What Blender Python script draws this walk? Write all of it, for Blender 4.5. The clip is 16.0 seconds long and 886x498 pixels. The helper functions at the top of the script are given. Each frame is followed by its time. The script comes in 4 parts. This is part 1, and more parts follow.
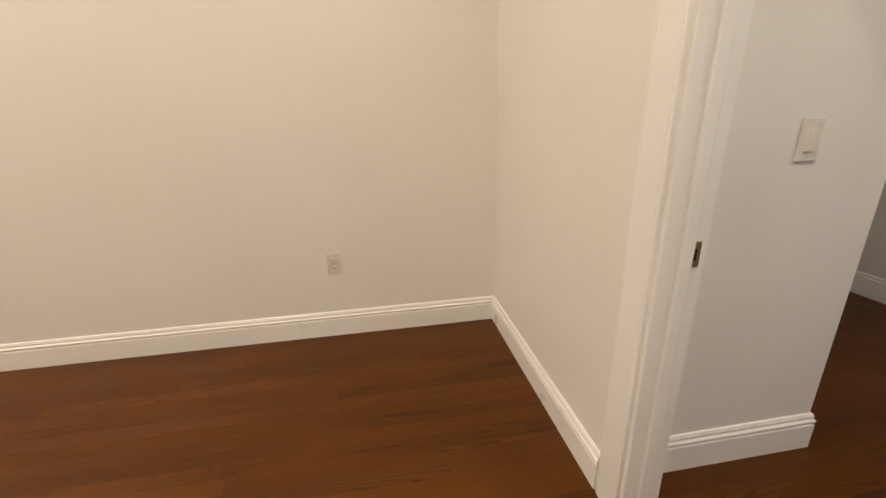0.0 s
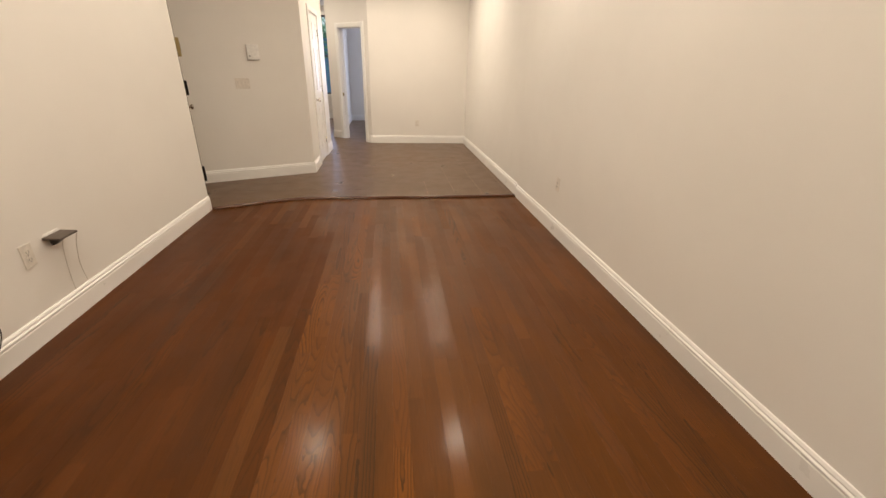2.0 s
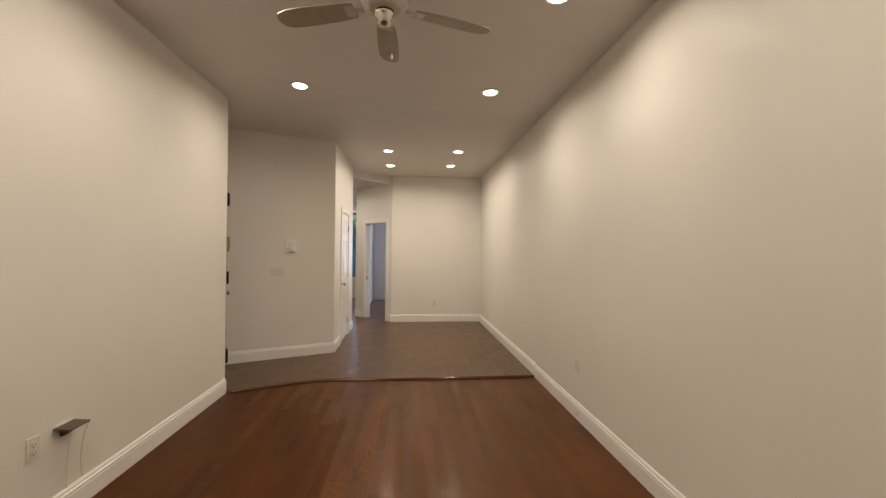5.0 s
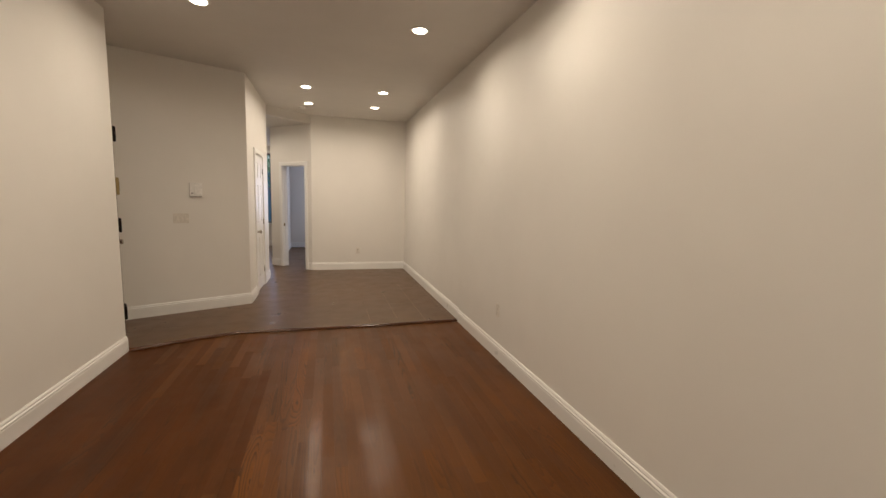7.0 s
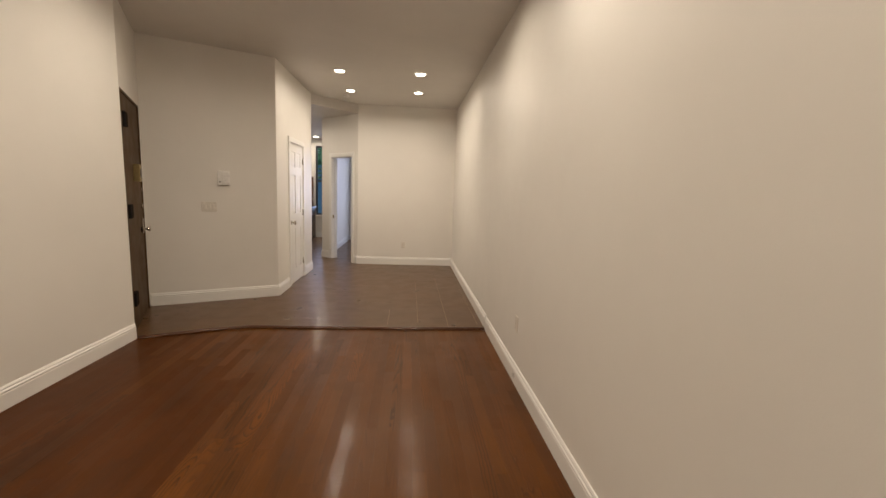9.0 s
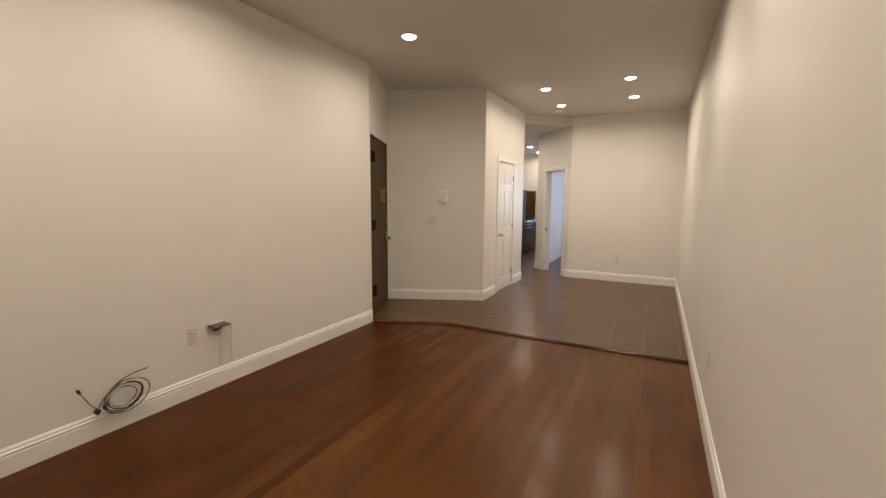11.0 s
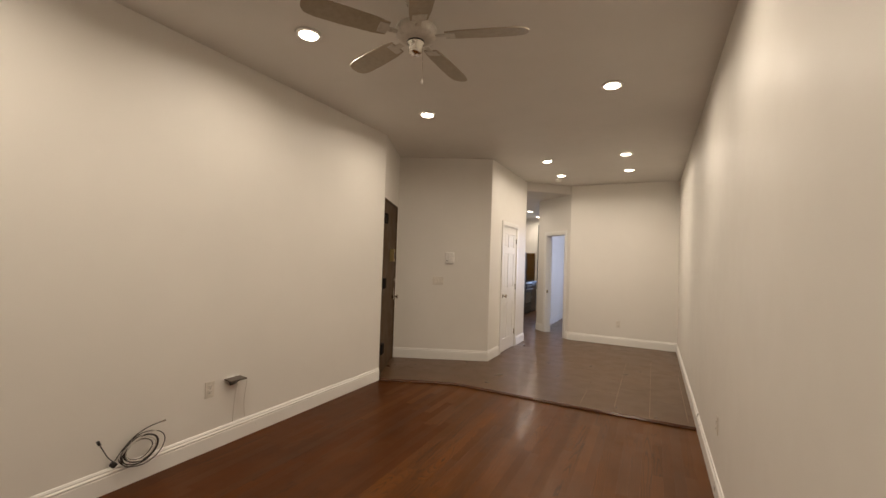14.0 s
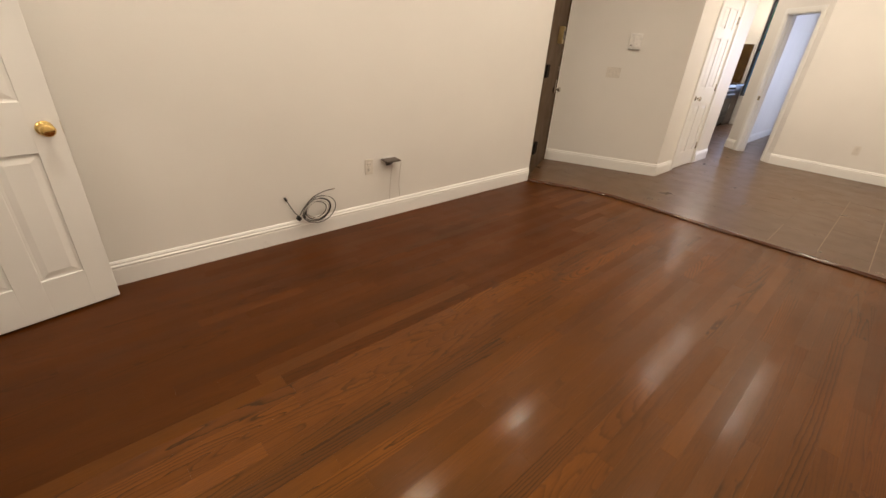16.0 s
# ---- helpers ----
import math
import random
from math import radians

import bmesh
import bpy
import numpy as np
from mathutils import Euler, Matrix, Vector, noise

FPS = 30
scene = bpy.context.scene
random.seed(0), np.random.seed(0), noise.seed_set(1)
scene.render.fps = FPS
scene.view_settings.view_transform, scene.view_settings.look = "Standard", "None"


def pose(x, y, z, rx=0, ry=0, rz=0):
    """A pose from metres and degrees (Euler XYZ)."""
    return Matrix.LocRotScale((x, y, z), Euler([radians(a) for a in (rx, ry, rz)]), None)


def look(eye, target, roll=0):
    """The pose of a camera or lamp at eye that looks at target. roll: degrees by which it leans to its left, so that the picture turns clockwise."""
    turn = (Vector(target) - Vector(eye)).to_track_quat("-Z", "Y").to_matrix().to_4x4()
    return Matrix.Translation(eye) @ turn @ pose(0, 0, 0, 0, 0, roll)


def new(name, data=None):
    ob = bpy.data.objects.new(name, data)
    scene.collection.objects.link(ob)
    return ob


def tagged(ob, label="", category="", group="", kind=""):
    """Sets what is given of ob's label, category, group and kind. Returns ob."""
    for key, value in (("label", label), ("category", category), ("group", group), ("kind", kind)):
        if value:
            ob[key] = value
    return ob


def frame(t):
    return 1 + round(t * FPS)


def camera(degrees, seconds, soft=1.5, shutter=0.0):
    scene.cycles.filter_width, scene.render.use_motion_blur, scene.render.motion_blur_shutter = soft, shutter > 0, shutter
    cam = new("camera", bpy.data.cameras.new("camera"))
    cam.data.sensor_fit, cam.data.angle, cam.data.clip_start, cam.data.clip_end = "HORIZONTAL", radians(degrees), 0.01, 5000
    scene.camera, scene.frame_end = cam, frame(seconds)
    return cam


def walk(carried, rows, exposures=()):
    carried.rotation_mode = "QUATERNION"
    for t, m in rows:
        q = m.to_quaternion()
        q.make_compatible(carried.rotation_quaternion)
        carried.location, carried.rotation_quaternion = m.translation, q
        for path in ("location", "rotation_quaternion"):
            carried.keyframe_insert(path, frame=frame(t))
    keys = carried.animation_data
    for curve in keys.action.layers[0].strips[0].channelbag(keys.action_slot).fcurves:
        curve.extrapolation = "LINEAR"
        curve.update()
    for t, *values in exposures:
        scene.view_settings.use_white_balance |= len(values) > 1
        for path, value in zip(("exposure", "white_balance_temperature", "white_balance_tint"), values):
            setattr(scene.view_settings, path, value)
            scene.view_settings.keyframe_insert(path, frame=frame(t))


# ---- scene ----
cam = camera(94.6, 16.0)
PATH = [
    (0.0, (-0.15, -0.908, 1.22), (1.717, -1.215, 0.572), -1.5),
    (0.1, (-0.071, -0.961, 1.217), (1.801, -1.136, 0.535), -0.9),
    (0.2, (0.001, -0.985, 1.221), (1.864, -1.043, 0.496), 0.2),
    (0.4, (0.142, -1.047, 1.213), (1.942, -0.778, 0.383), 1.2),
    (0.5, (0.197, -1.067, 1.206), (1.927, -0.607, 0.313), 1.0),
    (0.7, (0.29, -1.103, 1.192), (1.771, -0.229, 0.172), 0.0),
    (1, (0.425, -1.062, 1.195), (1.404, 0.194, -0.016), 0.2),
    (1.5, (0.474, -1.175, 1.314), (0.893, 0.385, 0.135), -0.2),
    (2, (0.531, -1.325, 1.371), (0.774, 0.491, 0.568), 1.5),
    (2.5, (0.527, -1.343, 1.407), (0.662, 0.617, 1.035), 0.4),
    (3, (0.552, -1.386, 1.443), (0.675, 0.607, 1.325), 0.4),
    (3.5, (0.55, -1.393, 1.465), (0.667, 0.604, 1.442), 0.4),
    (3.7, (0.545, -1.387, 1.436), (0.663, 0.609, 1.476), 0.3),
    (5.8, (0.485, -1.377, 1.454), (0.778, 0.6, 1.387), 0.7),
    (6, (0.473, -1.323, 1.455), (0.815, 0.644, 1.337), 0.7),
    (6.5, (0.507, -1.344, 1.452), (0.954, 0.594, 1.249), 1.2),
    (7, (0.478, -1.348, 1.474), (1.022, 0.561, 1.233), 1.6),
    (7.5, (0.541, -1.304, 1.481), (1.108, 0.601, 1.265), 2.1),
    (8, (0.672, -1.172, 1.456), (1.239, 0.733, 1.236), 1.8),
    (8.5, (0.89, -1.037, 1.458), (1.355, 0.89, 1.192), 2.5),
    (9, (1.161, -0.886, 1.434), (1.332, 1.088, 1.162), 2.2),
    (9.5, (1.476, -0.807, 1.433), (1.198, 1.15, 1.13), 2.8),
    (10, (1.67, -0.803, 1.458), (1.063, 1.081, 1.172), 1.5),
    (12.3, (1.63, -1.151, 1.469), (0.62, 0.568, 1.304), 1.1),
    (12.5, (1.625, -1.16, 1.477), (0.619, 0.565, 1.361), 1.1),
    (13, (1.645, -1.163, 1.503), (0.64, 0.564, 1.562), 1.2),
    (13.5, (1.648, -1.171, 1.518), (0.678, 0.571, 1.67), 1.7),
    (14, (1.618, -1.155, 1.489), (0.703, 0.623, 1.537), 1.9),
    (14.5, (1.589, -1.109, 1.465), (0.716, 0.679, 1.256), 1.8),
    (15, (1.565, -1.022, 1.445), (0.673, 0.707, 0.978), 1.9),
    (15.5, (1.551, -0.947, 1.377), (0.532, 0.632, 0.692), 2.1),
    (16, (1.393, -0.92, 1.37), (0.105, 0.315, 0.466), 4.0),
]
EXPOSURE = [(0.0, 0.28), (0.5, 0.36), (1.0, 0.52), (1.5, 0.56), (2.0, 0.26), (2.5, -0.06), (3.0, -0.26), (3.5, -0.32), (6.0, -0.32), (9.0, -0.26), (12.5, -0.28), (13.5, -0.36), (14.0, -0.34), (14.5, -0.26), (15.0, -0.18), (15.5, -0.04), (16.0, 0.18)]
walk(cam, [(t, look(eye, target, roll)) for t, eye, target, roll in PATH], EXPOSURE)

# world, daylight and exposure
world = bpy.data.worlds.new("world")
scene.world = world
world.use_nodes = True
wn = world.node_tree
sky = wn.nodes.new("ShaderNodeTexSky")
sky.sky_type, sky.sun_disc, sky.sun_elevation, sky.sun_rotation = "NISHITA", False, radians(45), radians(117)
wn.links.new(sky.outputs[0], wn.nodes["Background"].inputs[0])
wn.nodes["Background"].inputs[1].default_value = 0.15
sun = new("sun", bpy.data.lights.new("sun", "SUN"))
sun.data.energy, sun.data.angle, sun.data.color = 4.0, radians(0.5), (1.0, 0.95, 0.86)
sun.matrix_world = look((14, 8, 16), (0, 15, 0))

# the plan: front room walls at x = LX and RX, y = BY and FY; other corners in metres
LX, RX, BY, FY, H = -1.312, 2.015, -1.568, 7.0, 2.982
LC, SW, CW, CE = (LX, 2.935), (-1.765, 3.93), (-0.51, 4.495), (-0.51, 6.35)
FC, DE = (0.19, FY), (-0.63, 7.79)
TZ = 0.02           # top of the tiled floor
HZ = 2.82           # hall ceiling
KX, KY = -2.15, 11.25   # kitchen's far walls
PX, PY = 0.82, -2.40     # corner of the passage behind the back doorway
LAMP_WATT, LAMP_COL = 14.0, (1.0, 0.852, 0.69)


# ---------- materials ----------
def nodes_of(name):
    m = bpy.data.materials.new(name)
    m.use_nodes = True
    t = m.node_tree
    return m, t, t.nodes["Principled BSDF"]


def link(t, a, b):
    t.links.new(a, b)


def coords(t, scale=(1, 1, 1), shift=None):
    g = t.nodes.new("ShaderNodeNewGeometry")
    mp = t.nodes.new("ShaderNodeMapping")
    mp.inputs["Scale"].default_value = scale
    link(t, g.outputs["Position"], mp.inputs["Vector"])
    if shift is not None:
        link(t, shift, mp.inputs["Location"])
    return mp.outputs["Vector"]


def noise_of(t, vec, scale, detail=4.0, rough=0.55, distort=0.0):
    n = t.nodes.new("ShaderNodeTexNoise")
    n.inputs["Scale"].default_value, n.inputs["Detail"].default_value = scale, detail
    n.inputs["Roughness"].default_value, n.inputs["Distortion"].default_value = rough, distort
    link(t, vec, n.inputs["Vector"])
    return n.outputs["Fac"]


def ramp(t, fac, stops):
    r = t.nodes.new("ShaderNodeValToRGB")
    el = r.color_ramp.elements
    el.remove(el[1])
    el[0].position, el[0].color = stops[0][0], (*stops[0][1], 1)
    for p, c in stops[1:]:
        el.new(p).color = (*c, 1)
    link(t, fac, r.inputs["Fac"])
    return r.outputs["Color"]


def mixed(t, fac, a, b, mode="MIX"):
    m = t.nodes.new("ShaderNodeMix")
    m.data_type, m.blend_type = "RGBA", mode
    for sock, v in ((m.inputs[0], fac), (m.inputs[6], a), (m.inputs[7], b)):
        if isinstance(v, (int, float)):
            sock.default_value = v
        elif isinstance(v, tuple):
            sock.default_value = (*v, 1)
        else:
            link(t, v, sock)
    return m.outputs[2]


def math_of(t, op, a, b=0.0):
    m = t.nodes.new("ShaderNodeMath")
    m.operation = op
    for sock, v in zip(m.inputs, (a, b)):
        if isinstance(v, (int, float)):
            sock.default_value = v
        else:
            link(t, v, sock)
    return m.outputs[0]


def bump(t, b, height, strength, dist=0.002):
    n = t.nodes.new("ShaderNodeBump")
    n.inputs["Strength"].default_value, n.inputs["Distance"].default_value = strength, dist
    link(t, height, n.inputs["Height"])
    link(t, n.outputs["Normal"], b.inputs["Normal"])


def paint(name, col, rough=0.5, vary=0.05, bumps=0.12, scale=140):
    m, t, b = nodes_of(name)
    v = coords(t)
    lo = tuple(c * (1 - vary) for c in col)
    hi = tuple(min(1, c * (1 + vary)) for c in col)
    big = noise_of(t, v, 1.3, 3)
    link(t, ramp(t, big, [(0.3, lo), (0.7, hi)]), b.inputs["Base Color"])
    fine = noise_of(t, v, scale, 3)
    link(t, ramp(t, noise_of(t, v, 6, 4), [(0.3, (rough - 0.07,) * 3), (0.7, (rough + 0.07,) * 3)]), b.inputs["Roughness"])
    bump(t, b, fine, bumps)
    return m


def wavy(m):
    """Slow unevenness of hand-finished plaster under the paint's own grain."""
    t = m.node_tree
    b = t.nodes["Principled BSDF"]
    low = t.nodes.new("ShaderNodeBump")
    low.inputs["Strength"].default_value, low.inputs["Distance"].default_value = 0.5, 0.006
    link(t, noise_of(t, coords(t, (1.0, 1.0, 0.6)), 2.4, 2), low.inputs["Height"])
    link(t, low.outputs[0], t.nodes["Bump"].inputs["Normal"])


def plain(name, col, rough=0.4, metal=0.0):
    m, t, b = nodes_of(name)
    n = noise_of(t, coords(t), 35, 3)
    link(t, ramp(t, n, [(0.3, tuple(c * 0.9 for c in col)), (0.7, tuple(min(1, c * 1.08) for c in col))]), b.inputs["Base Color"])
    link(t, ramp(t, noise_of(t, coords(t), 12, 4), [(0.3, (rough * 0.85,) * 3), (0.7, (min(1, rough * 1.15),) * 3)]), b.inputs["Roughness"])
    b.inputs["Metallic"].default_value = metal
    return m


OAK_TONES = [(0.0, (0.0703, 0.0199, 0.0008)), (0.25, (0.0831, 0.0242, 0.0009)), (0.45, (0.0773, 0.0222, 0.0008)), (0.7, (0.0873, 0.0258, 0.001)), (0.82, (0.0677, 0.0192, 0.0007)), (0.92, (0.0884, 0.026, 0.001)), (1.0, (0.0972, 0.0294, 0.0012))]


def hardwood(name, stain=(1.0, 1.0, 1.0), grain=(0.08, 0.40, 0.90), arch=0.42, coat=(0.07, 0.16, 0.28), rough=0.34, spec=0.36):
    """Stained oak strips: stain tints the tone, grain is how boldly the rings show on plain, common and figured boards."""
    m, t, b = nodes_of(name)
    info = t.nodes.new("ShaderNodeObjectInfo")
    geo = t.nodes.new("ShaderNodeNewGeometry")
    rnd = math_of(t, "FRACT", math_of(t, "ADD", info.outputs["Random"], geo.outputs["Random Per Island"]))
    comb = t.nodes.new("ShaderNodeCombineXYZ")
    link(t, math_of(t, "MULTIPLY", rnd, 37.0), comb.inputs[0])
    link(t, math_of(t, "MULTIPLY", rnd, 91.0), comb.inputs[1])
    base = coords(t, (1, 1, 1), comb.outputs[0])
    # growth rings, cut along the board into long cathedral arches
    st = t.nodes.new("ShaderNodeVectorMath")
    st.operation = "MULTIPLY"
    st.inputs[1].default_value = (9.0, arch, 1.0)
    link(t, base, st.inputs[0])
    field = noise_of(t, st.outputs[0], 1.0, 0.6, 0.4, 0.12)
    st3 = t.nodes.new("ShaderNodeVectorMath")
    st3.operation = "MULTIPLY"
    st3.inputs[1].default_value = (45.0, 16.0, 1.0)
    link(t, base, st3.inputs[0])
    wob = noise_of(t, st3.outputs[0], 1.0, 2.0)
    rings = math_of(t, "FRACT", math_of(t, "MULTIPLY", math_of(t, "ADD", field, math_of(t, "MULTIPLY", wob, 0.030)), 22.0))
    ringc = ramp(t, rings, [(0.0, (1.1, 1.1, 1.1)), (0.55, (0.95, 0.95, 0.95)), (0.80, (0.62, 0.60, 0.58)), (0.90, (0.22, 0.20, 0.18)), (0.96, (0.30, 0.28, 0.26)), (1.0, (1.1, 1.1, 1.1))])
    # fine pores
    st2 = t.nodes.new("ShaderNodeVectorMath")
    st2.operation = "MULTIPLY"
    st2.inputs[1].default_value = (260.0, 9.0, 1.0)
    link(t, base, st2.inputs[0])
    pores = noise_of(t, st2.outputs[0], 1.0, 3.0, 0.6)
    tone = ramp(t, rnd, [(p, tuple(c * k for c, k in zip(col, stain))) for p, col in OAK_TONES])
    soft = ramp(t, noise_of(t, coords(t, (1.0, 0.22, 1)), 5.5, 2.0), [(0.32, (0.86, 0.85, 0.84)), (0.5, (1, 1, 1)), (0.68, (1.15, 1.16, 1.17))])
    tone = mixed(t, 1.0, tone, soft, "MULTIPLY")
    amount = ramp(t, math_of(t, "FRACT", math_of(t, "MULTIPLY", rnd, 7.31)), [(0.30, (grain[0],) * 3), (0.70, (grain[1],) * 3), (0.93, (grain[2],) * 3)])
    c1 = mixed(t, amount, tone, ringc, "MULTIPLY")
    c2 = mixed(t, 0.28, c1, ramp(t, pores, [(0.35, (0.45, 0.45, 0.45)), (0.6, (1.15, 1.15, 1.15))]), "MULTIPLY")
    knots = ramp(t, noise_of(t, coords(t, (1, 0.4, 1)), 3.4, 0.0), [(0.55, (1.1, 1.1, 1.1)), (0.82, (0.42, 0.36, 0.32))])
    c3 = mixed(t, 0.35, c2, knots, "MULTIPLY")
    link(t, c3, b.inputs["Base Color"])
    # satin varnish, worn unevenly and a little different from board to board
    wear = noise_of(t, coords(t), 2.3, 5, 0.6)
    worn = math_of(t, "ADD", math_of(t, "MULTIPLY", math_of(t, "FRACT", math_of(t, "MULTIPLY", rnd, 13.7)), 0.10), math_of(t, "MULTIPLY", pores, 0.06))
    link(t, math_of(t, "ADD", ramp(t, wear, [(0.3, (rough,) * 3), (0.7, (rough + 0.10,) * 3)]), worn), b.inputs["Roughness"])
    link(t, ramp(t, math_of(t, "FRACT", math_of(t, "MULTIPLY", rnd, 5.9)), [(0.0, (coat[0],) * 3), (0.6, (coat[1],) * 3), (1.0, (coat[2],) * 3)]), b.inputs["Coat Weight"])
    b.inputs["Coat Roughness"].default_value = 0.18
    b.inputs["Specular IOR Level"].default_value = spec
    b.inputs["Specular Tint"].default_value = (1.0, 0.62, 0.32, 1)
    b.inputs["Coat Tint"].default_value = (1.0, 0.86, 0.64, 1)
    b.inputs["Coat IOR"].default_value = 1.42
    bump(t, b, math_of(t, "ADD", math_of(t, "MULTIPLY", pores, 0.5), math_of(t, "MULTIPLY", noise_of(t, coords(t), 9, 2), 1.2)), 0.16, 0.003)
    return m


def tile_mat(name):
    m, t, b = nodes_of(name)
    info = t.nodes.new("ShaderNodeObjectInfo")
    v = coords(t)
    c = ramp(t, noise_of(t, coords(t), 4, 5), [(0.3, (0.092, 0.047, 0.021)), (0.7, (0.112, 0.059, 0.027))])
    c = mixed(t, 0.18, c, ramp(t, info.outputs["Random"], [(0, (0.88, 0.88, 0.88)), (1, (1.1, 1.1, 1.1))]), "MULTIPLY")
    link(t, c, b.inputs["Base Color"])
    link(t, ramp(t, noise_of(t, v, 5, 4), [(0.3, (0.27,) * 3), (0.7, (0.36,) * 3)]), b.inputs["Roughness"])
    b.inputs["Specular IOR Level"].default_value = 0.33
    bump(t, b, noise_of(t, v, 60, 3), 0.08)
    return m


def mosaic_mat(name):
    m, t, b = nodes_of(name)
    g = t.nodes.new("ShaderNodeNewGeometry")
    link(t, ramp(t, g.outputs["Random Per Island"], [(0.0, (0.03, 0.014, 0.006)), (0.35, (0.09, 0.042, 0.011)), (0.65, (0.20, 0.105, 0.025)), (0.85, (0.05, 0.025, 0.009)), (1.0, (0.32, 0.20, 0.07))]), b.inputs["Base Color"])
    b.inputs["Roughness"].default_value = 0.18
    return m


def leaf_mat(name):
    m, t, b = nodes_of(name)
    g = t.nodes.new("ShaderNodeNewGeometry")
    link(t, ramp(t, g.outputs["Random Per Island"], [(0.0, (0.02, 0.10, 0.055)), (0.5, (0.05, 0.20, 0.10)), (1.0, (0.12, 0.36, 0.19))]), b.inputs["Base Color"])
    b.inputs["Roughness"].default_value = 0.45
    return m


def glow(name, col, strength):
    m, t, b = nodes_of(name)
    b.inputs["Base Color"].default_value = (0.9, 0.88, 0.82, 1)
    b.inputs["Emission Color"].default_value = (*col, 1)
    b.inputs["Emission Strength"].default_value = strength
    return m


def glass_mat(name):
    m, t, b = nodes_of(name)
    b.inputs["Transmission Weight"].default_value = 1.0
    b.inputs["Roughness"].default_value = 0.02
    b.inputs["IOR"].default_value = 1.1
    return m


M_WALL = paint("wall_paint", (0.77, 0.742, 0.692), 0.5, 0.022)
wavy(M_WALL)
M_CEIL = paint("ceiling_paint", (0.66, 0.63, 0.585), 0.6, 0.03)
M_TRIM = paint("trim_paint", (0.82, 0.805, 0.77), 0.34, 0.03, 0.06, 60)
M_DOORW = paint("door_paint", (0.80, 0.785, 0.75), 0.38, 0.03, 0.08, 90)
M_WOOD = hardwood("stained_oak")
M_WOOD_RED = hardwood("red_stained_oak", (0.80, 0.70, 0.72), (0.05, 0.26, 0.70), 0.42, (0.04, 0.10, 0.18), 0.36, 0.27)
M_WOOD_PALE = hardwood("pale_figured_oak", (1.26, 1.27, 1.2), (0.42, 0.65, 0.95), 0.95, (0.18, 0.27, 0.38), 0.33)
M_SUB = plain("subfloor", (0.03, 0.012, 0.006), 0.7)
M_STRIP = plain("threshold_wood", (0.070, 0.022, 0.007), 0.2)
M_TILE = tile_mat("floor_tile")
M_GROUT = plain("grout", (0.094, 0.051, 0.025), 0.42)
M_GROUT_L = plain("pale_grout", (0.34, 0.26, 0.19), 0.5)
M_DARKDOOR = paint("brown_metal_paint", (0.078, 0.045, 0.020), 0.6, 0.06, 0.08, 80)
M_DARKDOOR.node_tree.nodes["Principled BSDF"].inputs["Specular IOR Level"].default_value = 0.2
M_BRASS = plain("brass", (0.80, 0.55, 0.20), 0.22, 1.0)
M_OLDBRASS = plain("dull_brass", (0.42, 0.33, 0.16), 0.4, 1.0)
M_NICKEL = plain("nickel", (0.62, 0.58, 0.52), 0.25, 1.0)
M_BLACK = plain("black_metal", (0.015, 0.013, 0.012), 0.4)
M_IRON = plain("matt_black_iron", (0.012, 0.010, 0.009), 0.85)
M_IRON.node_tree.nodes["Principled BSDF"].inputs["Specular IOR Level"].default_value = 0.05
M_PLASTIC = plain("white_plastic", (0.80, 0.78, 0.745), 0.33)
M_PLATE = plain("pale_plastic", (0.70, 0.655, 0.585), 0.35)
M_GREY = plain("grey_plastic", (0.40, 0.38, 0.36), 0.45)
M_DARKPL = plain("dark_plastic", (0.035, 0.028, 0.024), 0.35)
M_SHELF = plain("brown_shelf_laminate", (0.075, 0.054, 0.040), 0.4)
M_CABLE = plain("cable_jacket", (0.026, 0.019, 0.015), 0.4)
M_CABLE_W = plain("pale_cable", (0.62, 0.58, 0.52), 0.45)
M_FAN = plain("fan_enamel", (0.50, 0.46, 0.40), 0.3)
M_BLADE = plain("fan_blade_laminate", (0.33, 0.275, 0.20), 0.4)
M_STEEL = plain("brushed_steel", (0.55, 0.55, 0.56), 0.3, 1.0)
M_CAB = plain("dark_cabinet_wood", (0.06, 0.028, 0.014), 0.35)
M_STONE = plain("dark_granite", (0.03, 0.028, 0.03), 0.15)
M_MOSAIC = mosaic_mat("mosaic_glass")
M_LEAF = leaf_mat("leaf")
M_BARK = plain("bark", (0.09, 0.06, 0.04), 0.9)
# the blue of the skylight is put into the fence's base colour
M_FENCE = plain("skylit_blue_fence", (0.07, 0.17, 0.30), 0.7)
M_GRASS = paint("lawn", (0.05, 0.09, 0.03), 0.9, 0.3, 0.6, 30)
M_WINFR = plain("dark_window_frame", (0.03, 0.03, 0.035), 0.4)
M_GLASS = glass_mat("window_glass")
M_LENS = glow("lamp_lens", (1.0, 0.86, 0.66), 14.0)


# ---------- mesh helpers ----------
def mesh_object(name, bm, material, parent=None):
    me = bpy.data.meshes.new(name)
    bm.to_mesh(me)
    bm.free()
    me.materials.append(material)
    ob = new(name, me)
    if parent is not None:
        ob.parent = parent
    return ob


def part(name, bm, material, parent, label=""):
    ob = mesh_object(name, bm, material, parent)
    return tagged(ob, label) if label else ob


def setting(ob, label, category):
    return tagged(ob, label, category, kind="structure")


def box(bm, p0, p1, m=Matrix()):
    r = bmesh.ops.create_cube(bm, size=1)
    for v in r["verts"]:
        v.co = m @ Vector([(p0[i] + p1[i]) / 2 + v.co[i] * abs(p1[i] - p0[i]) for i in range(3)])


